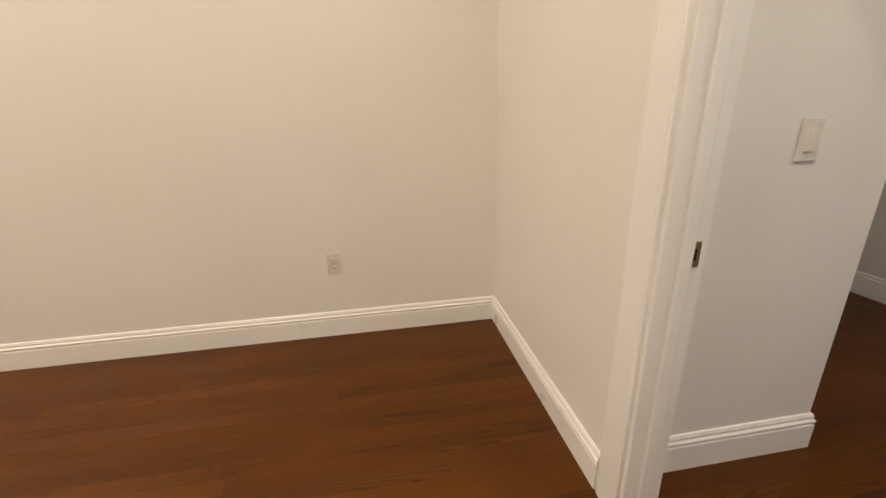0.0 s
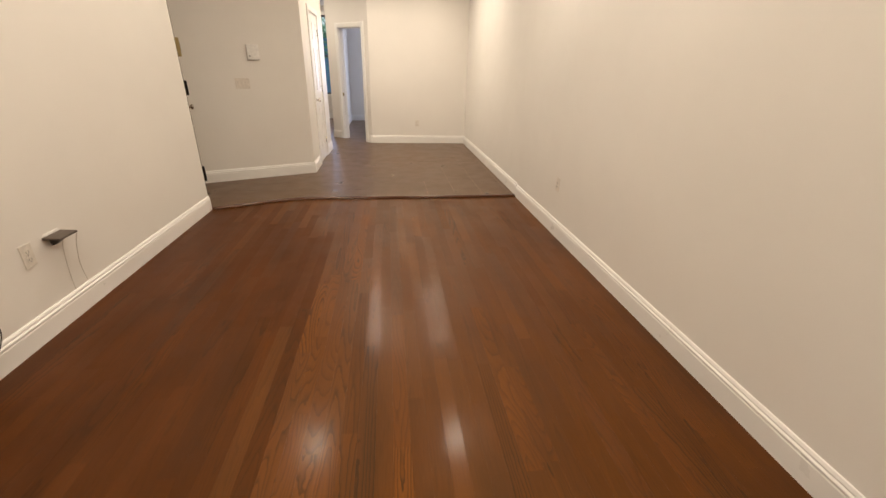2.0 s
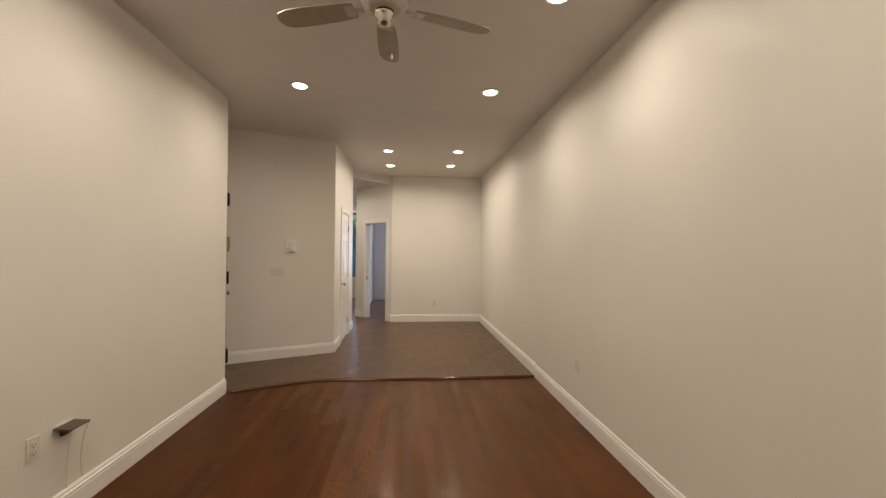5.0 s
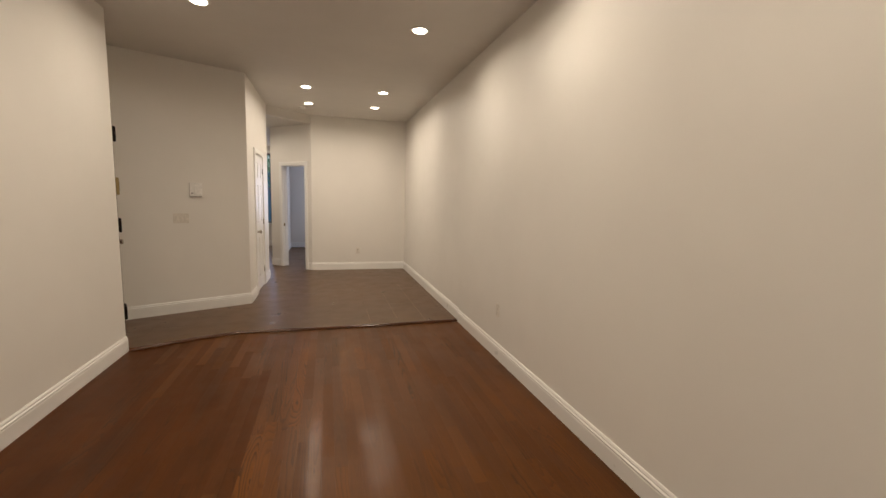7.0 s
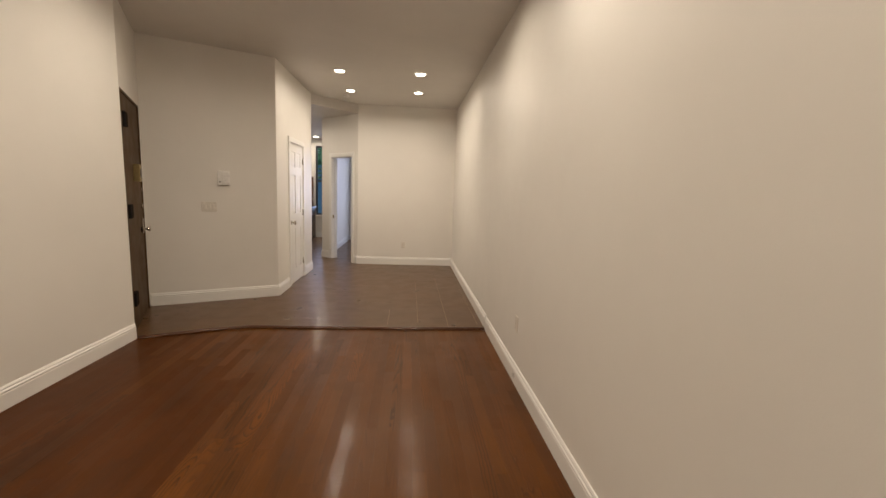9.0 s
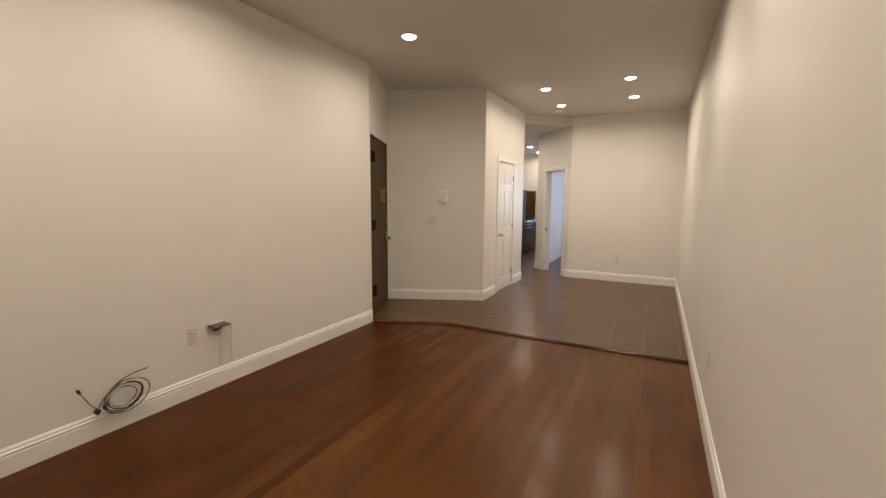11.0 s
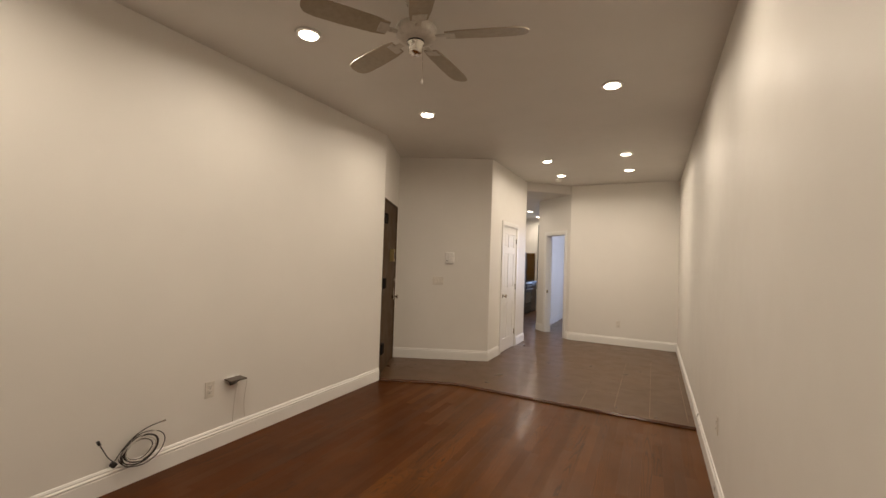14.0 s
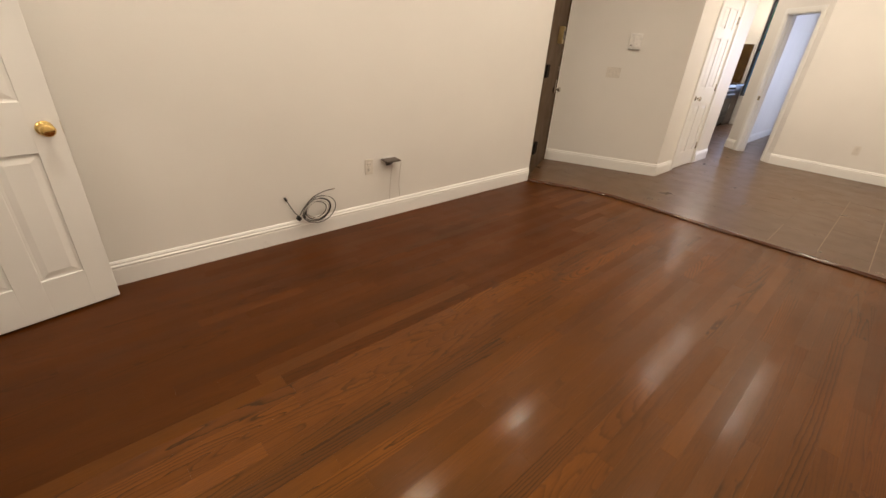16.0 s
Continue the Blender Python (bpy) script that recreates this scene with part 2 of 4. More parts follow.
def rbox(p0, p1, bev=0.003, seg=2, m=Matrix(), into=None):
    bm = bmesh.new()
    box(bm, p0, p1)
    bmesh.ops.bevel(bm, geom=list(bm.edges), offset=bev, segments=seg, affect="EDGES", profile=0.5)
    bm.transform(m)
    if into is None:
        return bm
    me = bpy.data.meshes.new("tmp")
    bm.to_mesh(me)
    bm.free()
    into.from_mesh(me)
    bpy.data.meshes.remove(me)
    return into


def lathe(profile, m=Matrix(), n=28, ring=False):
    """A turned body about z from (radius, height) pairs."""
    bm = bmesh.new()
    rings = []
    for r, z in profile:
        rings.append([bm.verts.new(m @ Vector((max(r, 1e-5) * math.cos(2 * math.pi * i / n), max(r, 1e-5) * math.sin(2 * math.pi * i / n), z))) for i in range(n)])
    for a, b in zip(rings, rings[1:] + rings[:1] if ring else rings[1:]):
        for i in range(n):
            f = bm.faces.new((a[i], a[(i + 1) % n], b[(i + 1) % n], b[i]))
            f.smooth = True
    if not ring:
        bm.faces.new(rings[0][::-1])
        bm.faces.new(rings[-1])
    bmesh.ops.recalc_face_normals(bm, faces=bm.faces)
    return bm


def tube(bm, pts, r, n=8):
    pts = [Vector(p) for p in pts]
    rings = []
    up = Vector((0.3, 0.2, 0.9)).normalized()
    for i, p in enumerate(pts):
        d = (pts[min(i + 1, len(pts) - 1)] - pts[max(i - 1, 0)]).normalized()
        a = d.cross(up)
        if a.length < 0.1:
            a = d.cross(Vector((1, 0, 0)))
        a.normalize()
        b = d.cross(a)
        rings.append([bm.verts.new(p + r * (math.cos(2 * math.pi * k / n) * a + math.sin(2 * math.pi * k / n) * b)) for k in range(n)])
    for q, w in zip(rings, rings[1:]):
        for k in range(n):
            bm.faces.new((q[k], q[(k + 1) % n], w[(k + 1) % n], w[k])).smooth = True
    bm.faces.new(rings[0][::-1])
    bm.faces.new(rings[-1])
    return bm


def spline(ctrl, steps=10):
    """A smooth line through the points."""
    c = [Vector(p) for p in ctrl]
    c = [2 * c[0] - c[1]] + c + [2 * c[-1] - c[-2]]
    out = []
    for i in range(1, len(c) - 2):
        for k in range(steps):
            u = k / steps
            out.append(0.5 * ((2 * c[i]) + (c[i + 1] - c[i - 1]) * u + (2 * c[i - 1] - 5 * c[i] + 4 * c[i + 1] - c[i + 2]) * u ** 2 + (3 * c[i] - c[i - 1] - 3 * c[i + 1] + c[i + 2]) * u ** 3))
    return out + [c[-2]]


def sweep(profile, a, b, cut_a=0.0, cut_b=0.0):
    """A moulding along a wall foot: profile in (outward, up), the room on the left of a to b; cuts lengthen its face at the ends."""
    m, length = on_wall(a, b)
    bm = bmesh.new()
    ends = []
    for s, cut, sign in ((0, cut_a, -1), (length, cut_b, 1)):
        ends.append([bm.verts.new(m @ Vector((s + sign * cut * n, n, z))) for n, z in profile])
    k = len(profile)
    for i in range(k):
        bm.faces.new((ends[0][i], ends[0][(i + 1) % k], ends[1][(i + 1) % k], ends[1][i]))
    bm.faces.new(ends[0][::-1])
    bm.faces.new(ends[1])
    bmesh.ops.recalc_face_normals(bm, faces=bm.faces)
    return bm


def on_wall(a, b, z=0.0):
    """Local frame of a wall whose room lies on the left of a to b: x along it, y into the room, z up."""
    a, b = Vector((*a, z)), Vector((*b, z))
    d = (b - a).normalized()
    return Matrix(((d.x, -d.y, 0, a.x), (d.y, d.x, 0, a.y), (0, 0, 1, z), (0, 0, 0, 1))), (b - a).length


def wall(name, a, b, z0, z1, th=0.12, holes=(), label="off-white painted plaster wall"):
    m, length = on_wall(a, b)
    bm = bmesh.new()
    s = 0.0
    for s0, s1, h0, h1 in sorted(holes):
        box(bm, (s, -th, z0), (s0, 0, z1), m)
        if h0 > z0 + 0.01:
            box(bm, (s0, -th, z0), (s1, 0, h0), m)
        if h1 < z1 - 0.01:
            box(bm, (s0, -th, h1), (s1, 0, z1), m)
        s = s1
    box(bm, (s, -th, z0), (length, 0, z1), m)
    return setting(mesh_object(name, bm, M_WALL), label, "wall")


def prism(name, poly, z0, z1, material):
    bm = bmesh.new()
    lo = [bm.verts.new((x, y, z0)) for x, y in poly]
    hi = [bm.verts.new((x, y, z1)) for x, y in poly]
    bm.faces.new(lo[::-1])
    bm.faces.new(hi)
    for i in range(len(poly)):
        j = (i + 1) % len(poly)
        bm.faces.new((lo[i], lo[j], hi[j], hi[i]))
    bmesh.ops.recalc_face_normals(bm, faces=bm.faces)
    return mesh_object(name, bm, material)


# ---------- structure ----------
DOOR_TOP = 2.055
wall("wall_right", (RX, BY), (RX, FY), -0.1, H)
wall("wall_far", (RX, FY), FC, -0.1, H)
wall("wall_doorway", FC, DE, -0.1, H, 0.12, [(0.165, 0.815, -0.1, DOOR_TOP)])
wall("wall_hall", DE, (DE[0], KY), -0.1, HZ + 0.1)
wall("wall_kitchen_end", (DE[0], KY), (KX, KY), -0.1, HZ + 0.1, 0.16, [(0.40, 0.90, 0.66, 2.62)])
wall("wall_kitchen_side", (KX, KY), (KX, CE[1]), -0.1, HZ + 0.1)
wall("wall_closet_back", (KX, CE[1]), (CE[0] - 0.006, CE[1]), -0.1, HZ + 0.3)
wall("wall_closet", CE, CW, -0.1, H, 0.12, [(0.575, 1.305, -0.1, DOOR_TOP + 0.005)])
wall("wall_switch", CW, SW, -0.1, H)
wall("wall_entry", SW, LC, -0.1, H, 0.12, [(0.075, 1.07, -0.1, 2.225)])
wall("wall_left", LC, (LX, BY), -0.1, H)
wall("wall_back", (LX, BY), (RX, BY), -0.1, H, 0.12, [(0.235, 0.905, -0.1, DOOR_TOP), (1.235, 1.995, -0.1, DOOR_TOP)])
# the room behind the back doorway
wall("wall_passage", (PX, PY), (PX, BY - 0.12), -0.1, H, 0.12)
wall("wall_back_room_front", (2.7, PY), (PX + 0.004, PY), -0.1, H, 0.12)
wall("wall_back_room_side", (2.7, -4.0), (2.7, PY), -0.1, H)
wall("wall_back_room_end", (-1.6, -4.0), (2.7, -4.0), -0.1, H, 0.14)
wall("wall_back_room_left", (-1.6, BY - 0.12), (-1.6, -4.0), -0.1, H, 0.14, [(0.75, 1.75, 0.7, 2.3)])
# the bedroom behind the angled doorway
wall("wall_bedroom_left", (-0.505, 10.8), (-0.505, 7.93), -0.1, HZ + 0.1, 0.02)
wall("wall_bedroom_end", (2.9, 10.8), (-0.51, 10.8), -0.1, HZ + 0.1, 0.14, [(1.0, 2.2, 0.7, 2.35)])
wall("wall_bedroom_right", (2.9, 7.12), (2.9, 10.8), -0.1, HZ + 0.1)
wall("wall_bedroom_front", (0.25, 7.125), (2.9, 7.125), -0.1, HZ + 0.1, 0.01)

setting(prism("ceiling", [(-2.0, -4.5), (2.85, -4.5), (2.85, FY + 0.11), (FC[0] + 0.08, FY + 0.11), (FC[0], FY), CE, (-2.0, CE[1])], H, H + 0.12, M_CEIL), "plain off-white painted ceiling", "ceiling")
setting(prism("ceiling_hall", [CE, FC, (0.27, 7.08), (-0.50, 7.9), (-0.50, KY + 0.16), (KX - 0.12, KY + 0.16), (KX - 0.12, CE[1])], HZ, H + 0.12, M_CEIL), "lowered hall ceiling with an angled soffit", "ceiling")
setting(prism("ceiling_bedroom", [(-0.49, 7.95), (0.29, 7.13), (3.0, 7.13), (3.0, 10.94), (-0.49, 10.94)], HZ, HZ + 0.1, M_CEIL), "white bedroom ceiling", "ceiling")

# baseboards: flat board with a double bead and a sloped cap
BB = [(0, 0), (0.016, 0), (0.016, 0.100), (0.013, 0.106), (0.0165, 0.112), (0.0165, 0.119), (0.010, 0.126), (0.011, 0.134), (0.006, 0.145), (0, 0.147)]


def baseboard(a, b, z=0.0, cut_a=0.0, cut_b=0.0):
    ob = mesh_object("baseboard", sweep([(n, q + z) for n, q in BB], a, b, cut_a, cut_b), M_TRIM)
    return setting(ob, "white painted moulded wooden baseboard", "baseboard")


def along(a, b, s):
    a, b = Vector(a), Vector(b)
    return tuple(a + (b - a).normalized() * s)


baseboard((RX, BY), (RX, 3.27), 0, -1, 0)
baseboard((RX - 0.003, 3.27), (RX - 0.003, FY), TZ - 0.002, 0, -1)
baseboard((RX, FY), FC, TZ - 0.002, -1, -0.42)
baseboard(FC, along(FC, DE, 0.085), TZ - 0.002, -0.42, 0)
baseboard(along(FC, DE, 0.895), DE, TZ - 0.002, 0, 0.4)
baseboard(DE, (DE[0], KY), TZ - 0.002, 0.4, -1)
baseboard((DE[0], KY), (-1.5, KY), TZ - 0.002, -1, 0)
baseboard(CE, along(CE, CW, 0.49), TZ - 0.002, 0, 0)
baseboard(along(CE, CW, 1.385), CW, TZ - 0.002, 0, 0.64)
baseboard(CW, SW, TZ - 0.002, 0.64, -1)
baseboard(LC, (LX, BY), 0, 0.0, -1)
baseboard((0.790, BY), (RX, BY), 0, 0, -1)
baseboard((LX, BY), (LX + 0.165, BY), 0, -1, 0)
baseboard((PX, PY), (PX, BY - 0.12), 0, 1, 0)
baseboard((2.7, PY), (PX, PY), 0, -1, 1)
baseboard((-1.6, -4.0), (2.7, -4.0), 0, -1, -1)
baseboard((-0.51, 10.8), (-0.51, 7.95), TZ - 0.002, -1, 0)
baseboard((2.9, 10.8), (-0.51, 10.8), TZ - 0.002, -1, -1)


# door casings and jamb linings
def casing(a, b, s0, s1, top, z=0.0, w=0.07, th=0.12, both=True, raised=0.004):
    m, _ = on_wall(a, b)
    trim = new("trim")
    trim.matrix_world = Matrix.Translation((m.translation.x, m.translation.y, 0))
    off = trim.matrix_world.inverted() @ m
    rev = 0.006
    sides = [(0.0, 1)] + ([(-th, -1)] if both else [])
    for n0, sg in sides:
        for x0, x1 in ((s0 + rev - w, s0 + rev), (s1 - rev, s1 - rev + w)):
            bm = rbox((x0, n0, z), (x1, n0 + sg * 0.015, top + w), 0.003, 2)
            rbox((x0 + 0.012 if x0 < s0 else x0 + 0.010, n0 + sg * 0.014, z), (x1 - 0.010, n0 + sg * (0.015 + raised), top + w - 0.012), 0.002, 2, into=bm)
            bm.transform(off)
            part("casing_side", bm, M_TRIM, trim)
        bm = rbox((s0 + rev, n0, top - rev), (s1 - rev, n0 + sg * 0.0148, top + w), 0.003, 2)
        rbox((s0 + rev - 0.01, n0 + sg * 0.014, top + 0.004), (s1 - rev + 0.01, n0 + sg * (0.0146 + raised), top + w - 0.012), 0.002, 2, into=bm)
        bm.transform(off)
        part("casing_head", bm, M_TRIM, trim)
    for x0, x1 in ((s0 - 0.001, s0 + 0.018), (s1 - 0.018, s1 + 0.001)):
        bm = rbox((x0, -th - 0.002, z), (x1, 0.002, top), 0.002, 1)
        stop0, stop1 = (x1, x1 + 0.011) if x0 < (s0 + s1) / 2 else (x0 - 0.011, x0)
        rbox((stop0, -th * 0.5 - 0.02, z), (stop1, -th * 0.5 + 0.015, top), 0.003, 2, into=bm)
        bm.transform(off)
        part("jamb", bm, M_TRIM, trim)
    bm = rbox((s0, -th - 0.002, top - 0.018), (s1, 0.002, top + 0.001), 0.002, 1)
    bm.transform(off)
    part("head_jamb", bm, M_TRIM, trim)
    return setting(trim, "white painted wooden door casing and jamb", "door frame"), off


case_bed, off_bed = casing(FC, DE, 0.165, 0.815, DOOR_TOP, TZ)
case_closet, off_closet = casing(CE, CW, 0.575, 1.305, DOOR_TOP + 0.005, TZ, 0.065, 0.12, False)
case_back, off_back = casing((LX, BY), (RX, BY), 1.235, 1.995, DOOR_TOP, 0.0, 0.105, 0.12, False, 0.0006)
case_left, off_left = casing((LX, BY), (RX, BY), 0.235, 0.905, DOOR_TOP, 0.0, 0.075)
for off, trim, s, n in ((off_back, case_back, 1.9745, -0.085), (off_bed, case_bed, 0.7945, -0.03)):
    bm = rbox((s - 0.002, n - 0.017, 0.840), (s + 0.003, n + 0.017, 0.905), 0.001, 1)
    bm.transform(off)
    sp = part("strike_plate", bm, M_OLDBRASS, trim, "small worn brass strike plate")
    bm = rbox((s - 0.003, n - 0.007, 0.857), (s - 0.001, n + 0.007, 0.888), 0.0005, 1)
    bm.transform(off)
    part("latch_hole", bm, M_BLACK, sp)


# ---------- doors ----------
def knob(parent, m, material, label):
    k = part("door_knob", lathe([(0.0, 0.0), (0.033, 0.0), (0.033, 0.004), (0.024, 0.009), (0.011, 0.013), (0.010, 0.030), (0.016, 0.036), (0.026, 0.044), (0.029, 0.054), (0.026, 0.063), (0.015, 0.068), (0.0, 0.069)], m), material, parent, label)
    return k


def six_panel(leaf, w, h, th, material):
    """Stiles, rails and six raised panels on both faces; x across the leaf, y its thickness, z up."""
    st, mid = 0.11, 0.10
    rails = ((0.0, 0.20), (0.80, 1.02), (1.58, 1.69), (h - 0.115, h))
    core = th * 0.5 - 0.009
    for x0, x1 in ((0, st), (w - st, w), (w / 2 - mid / 2, w / 2 + mid / 2)):
        part("stile", rbox((x0, -th / 2, 0.0), (x1, th / 2, h), 0.0025, 2), material, leaf)
    for z0, z1 in rails:
        for x0, x1 in ((st, w / 2 - mid / 2), (w / 2 + mid / 2, w - st)):
            part("rail", rbox((x0 - 0.002, -th / 2 + 0.0006, z0), (x1 + 0.002, th / 2 - 0.0006, z1), 0.0025, 2), material, leaf)
    for (_, z0), (z1, _) in zip(rails, rails[1:]):
        for x0, x1 in ((st, w / 2 - mid / 2), (w / 2 + mid / 2, w - st)):
            bm = bmesh.new()
            box(bm, (x0 - 0.003, -core, z0 - 0.003), (x1 + 0.003, core, z1 + 0.003))
            for sg in (-1, 1):
                # sloped margin rising to the raised field
                q = []
                for inset, y in ((0.012, core), (0.038, core + 0.0065)):
                    q.append([bm.verts.new((x, sg * y, z)) for x, z in ((x0 + inset, z0 + inset), (x1 - inset, z0 + inset), (x1 - inset, z1 - inset), (x0 + inset, z1 - inset))])
                for i in range(4):
                    bm.faces.new((q[0][i], q[0][(i + 1) % 4], q[1][(i + 1) % 4], q[1][i]))
                bm.faces.new(q[1])
            bmesh.ops.recalc_face_normals(bm, faces=bm.faces)
            part("panel", bm, material, leaf)


def hinge(parent, x, y, z, material, h=0.09):
    bm = lathe([(0.0, -h / 2 - 0.004), (0.005, -h / 2), (0.007, -h / 2), (0.007, h / 2), (0.005, h / 2), (0.0, h / 2 + 0.004)], Matrix.Translation((x, y, z)), 12)
    rbox((x - 0.022, y - 0.004, z - h / 2), (x + 0.022, y - 0.001, z + h / 2), 0.001, 1, into=bm)
    return part("hinge", bm, material, parent)


# closet door, shut: hinges towards the hall, knob towards the front room
m, _ = on_wall(CE, CW, TZ)
d2 = new("door_2")
d2.matrix_world = m @ Matrix.Translation((0.595, -0.020, 0.008))
six_panel(d2, 0.69, 2.02, 0.035, M_DOORW)
knob(d2, pose(0.635, 0.0175, 0.90, -90), M_NICKEL, "satin nickel round knob")
for z in (0.25, 1.02, 1.80):
    hinge(d2, -0.006, 0.022, z, M_NICKEL)
setting(d2, "shut white six-panel closet door with nickel knob", "door")

# open door leaning back along the left wall
d3 = new("door_3")
hx, hy, ex, ey = -1.066, BY + 0.014, -1.181, -0.920
d3.matrix_world = Matrix.Translation((hx, hy, 0.012)) @ Matrix.Rotation(math.atan2(ey - hy, ex - hx), 4, "Z")
six_panel(d3, 0.648, 2.03, 0.035, M_DOORW)
knob(d3, pose(0.588, -0.0175, 0.905, 90), M_BRASS, "polished brass round knob")
part("latch", rbox((0.641, -0.011, 0.875), (0.6505, 0.011, 0.935), 0.001, 1), M_OLDBRASS, d3)
for z in (0.25, 1.02, 1.80):
    hinge(d3, -0.004, 0.021, z, M_OLDBRASS)
setting(d3, "open white six-panel door with a brass knob", "door")

# entry door: flat brown metal slab in a steel frame
m, LEN = on_wall(SW, LC, TZ)
d1 = new("door_1")
d1.matrix_world = m
part("leaf", rbox((0.10, -0.052, 0.008), (1.045, -0.008, 2.180), 0.003, 2), M_DARKDOOR, d1)
for x0, x1, z0, z1 in ((0.076, 0.098, 0.0, 2.203), (1.047, 1.069, 0.0, 2.203), (0.098, 1.047, 2.183, 2.203)):
    part("door_frame", rbox((x0, -0.118, z0), (x1, 0.004, z1), 0.002, 1), M_DARKDOOR, d1)
for z in (0.33, 1.14, 1.95):
    bm = rbox((0.915, -0.009, z - 0.062), (1.050, 0.026, z + 0.062), 0.003, 1)
    part("hinge", bm, M_IRON, d1, "black steel hinge")
bx = part("viewer_box", rbox((0.43, -0.009, 1.41), (0.54, 0.045, 1.58), 0.004, 2), M_OLDBRASS, d1, "dull brass door viewer box")
part("viewer_grille", rbox((0.445, 0.043, 1.45), (0.525, 0.048, 1.54), 0.002, 1), M_DARKPL, bx)
part("lock_plate", rbox((0.135, -0.009, 0.86), (0.185, 0.000, 1.02), 0.002, 1), M_NICKEL, d1)
knob(d1, pose(0.16, -0.004, 0.905, -90), M_NICKEL, "nickel knob")
part("keyhole_rose", lathe([(0, 0), (0.030, 0), (0.028, 0.006), (0.0, 0.007)], pose(0.27, -0.006, 0.905, -90), 20), M_IRON, d1, "black round escutcheon")
part("deadbolt", lathe([(0, 0), (0.026, 0), (0.024, 0.012), (0.0, 0.014)], pose(0.16, -0.006, 1.15, -90)), M_NICKEL, d1)
part("door_edge_latch", rbox((0.102, -0.010, 1.30), (0.13, -0.002, 1.36), 0.001, 1), M_NICKEL, d1)
setting(d1, "dark brown metal entry door, shut, black hinges", "door")


# ---------- downlights ----------
def downlight(x, y, z, watt, lit=True):
    d = new("recessed_downlight")
    d.location = (x, y, z)
    part("trim_ring", lathe([(0.063, -0.001), (0.084, -0.001), (0.088, -0.004), (0.084, -0.010), (0.068, -0.013), (0.063, -0.009)], ring=True), M_PLASTIC, d)
    # lens made wider and domed, so its shape takes in the lamp's bloom
    part("lens", lathe([(0.0, -0.002), (0.0635, -0.002), (0.0635, -0.010), (0.058, -0.017), (0.042, -0.022), (0.020, -0.0245), (0.0, -0.025)]), M_LENS, d, "glowing warm white lens")
    lamp = new("downlight_lamp", bpy.data.lights.new("downlight_lamp", "AREA"))
    lamp.data.shape, lamp.data.size, lamp.data.energy, lamp.data.color, lamp.data.spread = "DISK", 0.12, watt, LAMP_COL, radians(167)
    lamp.location = (x, y, z - 0.027)
    tagged(d, "round recessed ceiling downlight, lit warm white", "ceiling light", "recessed downlights")
    return d


for x, y in ((-0.485, -0.72), (1.42, -0.62), (-0.485, 0.84), (1.40, 0.97), (-0.49, 2.49), (1.29, 2.46), (0.207, 4.864), (1.267, 4.794), (0.197, 5.93), (1.26, 5.83)):
    downlight(x, y, H, LAMP_WATT * ((0.85 if x > 1.35 else 1.0) if 0 < y < 4 else 0.88 if y > 4 else 0.65 if x > 1 else 1.25))
downlight(0.0, -2.62, H, LAMP_WATT * 1.1)
for x, y in ((-1.15, 7.10), (-1.30, 9.47), (-1.40, 10.75)):
    downlight(x, y, HZ, LAMP_WATT * 0.85)

# daylight entering by the windows that are out of sight
for name, loc, to, w, h, e, tint in (
        ("bedroom_daylight", (1.3, 10.72, 1.55), (1.3, 8, 1.5), 1.1, 1.5, 66, (0.66, 0.73, 1.0)),
        ("back_room_daylight", (-1.53, -2.94, 1.5), (1, -2.94, 1.4), 0.95, 1.5, 2.5, (0.58, 0.69, 1.0)),
        ("kitchen_daylight", (-1.28, 11.2, 1.6), (-1.28, 9, 1.5), 0.45, 1.6, 5, (0.50, 0.63, 1.0))):
    la = new(name, bpy.data.lights.new(name, "AREA"))
    la.data.shape, la.data.size, la.data.size_y, la.data.energy, la.data.color = "RECTANGLE", w, h, e, tint
    la.matrix_world = look(loc, to)


# ---------- windows ----------
def sash_window(name, a, b, s0, s1, z0, z1, th, material, label):
    m, _ = on_wall(a, b)
    w = new(name)
    w.matrix_world = m
    n0, n1 = -th * 0.75, -th * 0.35
    for x0, x1, q0, q1 in ((s0, s0 + 0.045, z0, z1), (s1 - 0.045, s1, z0, z1), (s0 + 0.045, s1 - 0.045, z0, z0 + 0.05), (s0 + 0.045, s1 - 0.045, z1 - 0.05, z1), (s0 + 0.045, s1 - 0.045, (z0 + z1) / 2 - 0.025, (z0 + z1) / 2 + 0.025)):
        part("window_frame", rbox((x0, n0, q0), (x1, n1, q1), 0.003, 1), material, w)
    for q0, q1 in ((z0 + 0.05, (z0 + z1) / 2 - 0.025), ((z0 + z1) / 2 + 0.025, z1 - 0.05)):
        p = part("pane", rbox((s0 + 0.045, (n0 + n1) / 2 - 0.002, q0), (s1 - 0.045, (n0 + n1) / 2 + 0.002, q1), 0.0005, 1), M_GLASS, w)
        p.visible_shadow = False
    part("window_sill", rbox((s0 - 0.05, n1, z0 - 0.035), (s1 + 0.05, 0.035, z0 - 0.004), 0.005, 2), M_TRIM, w)
    return setting(w, label, "window")


sash_window("window_1", (DE[0], KY), (KX, KY), 0.40, 0.90, 0.66, 2.62, 0.16, M_WINFR, "dark-framed double-hung kitchen window with white sill")
sash_window("window_2", (2.9, 10.8), (-0.51, 10.8), 1.0, 2.2, 0.7, 2.35, 0.14, M_TRIM, "white bedroom sash window")
sash_window("window_3", (-1.6, BY - 0.12), (-1.6, -4.0), 0.75, 1.75, 0.7, 2.3, 0.14, M_TRIM, "white sash window in the back room")


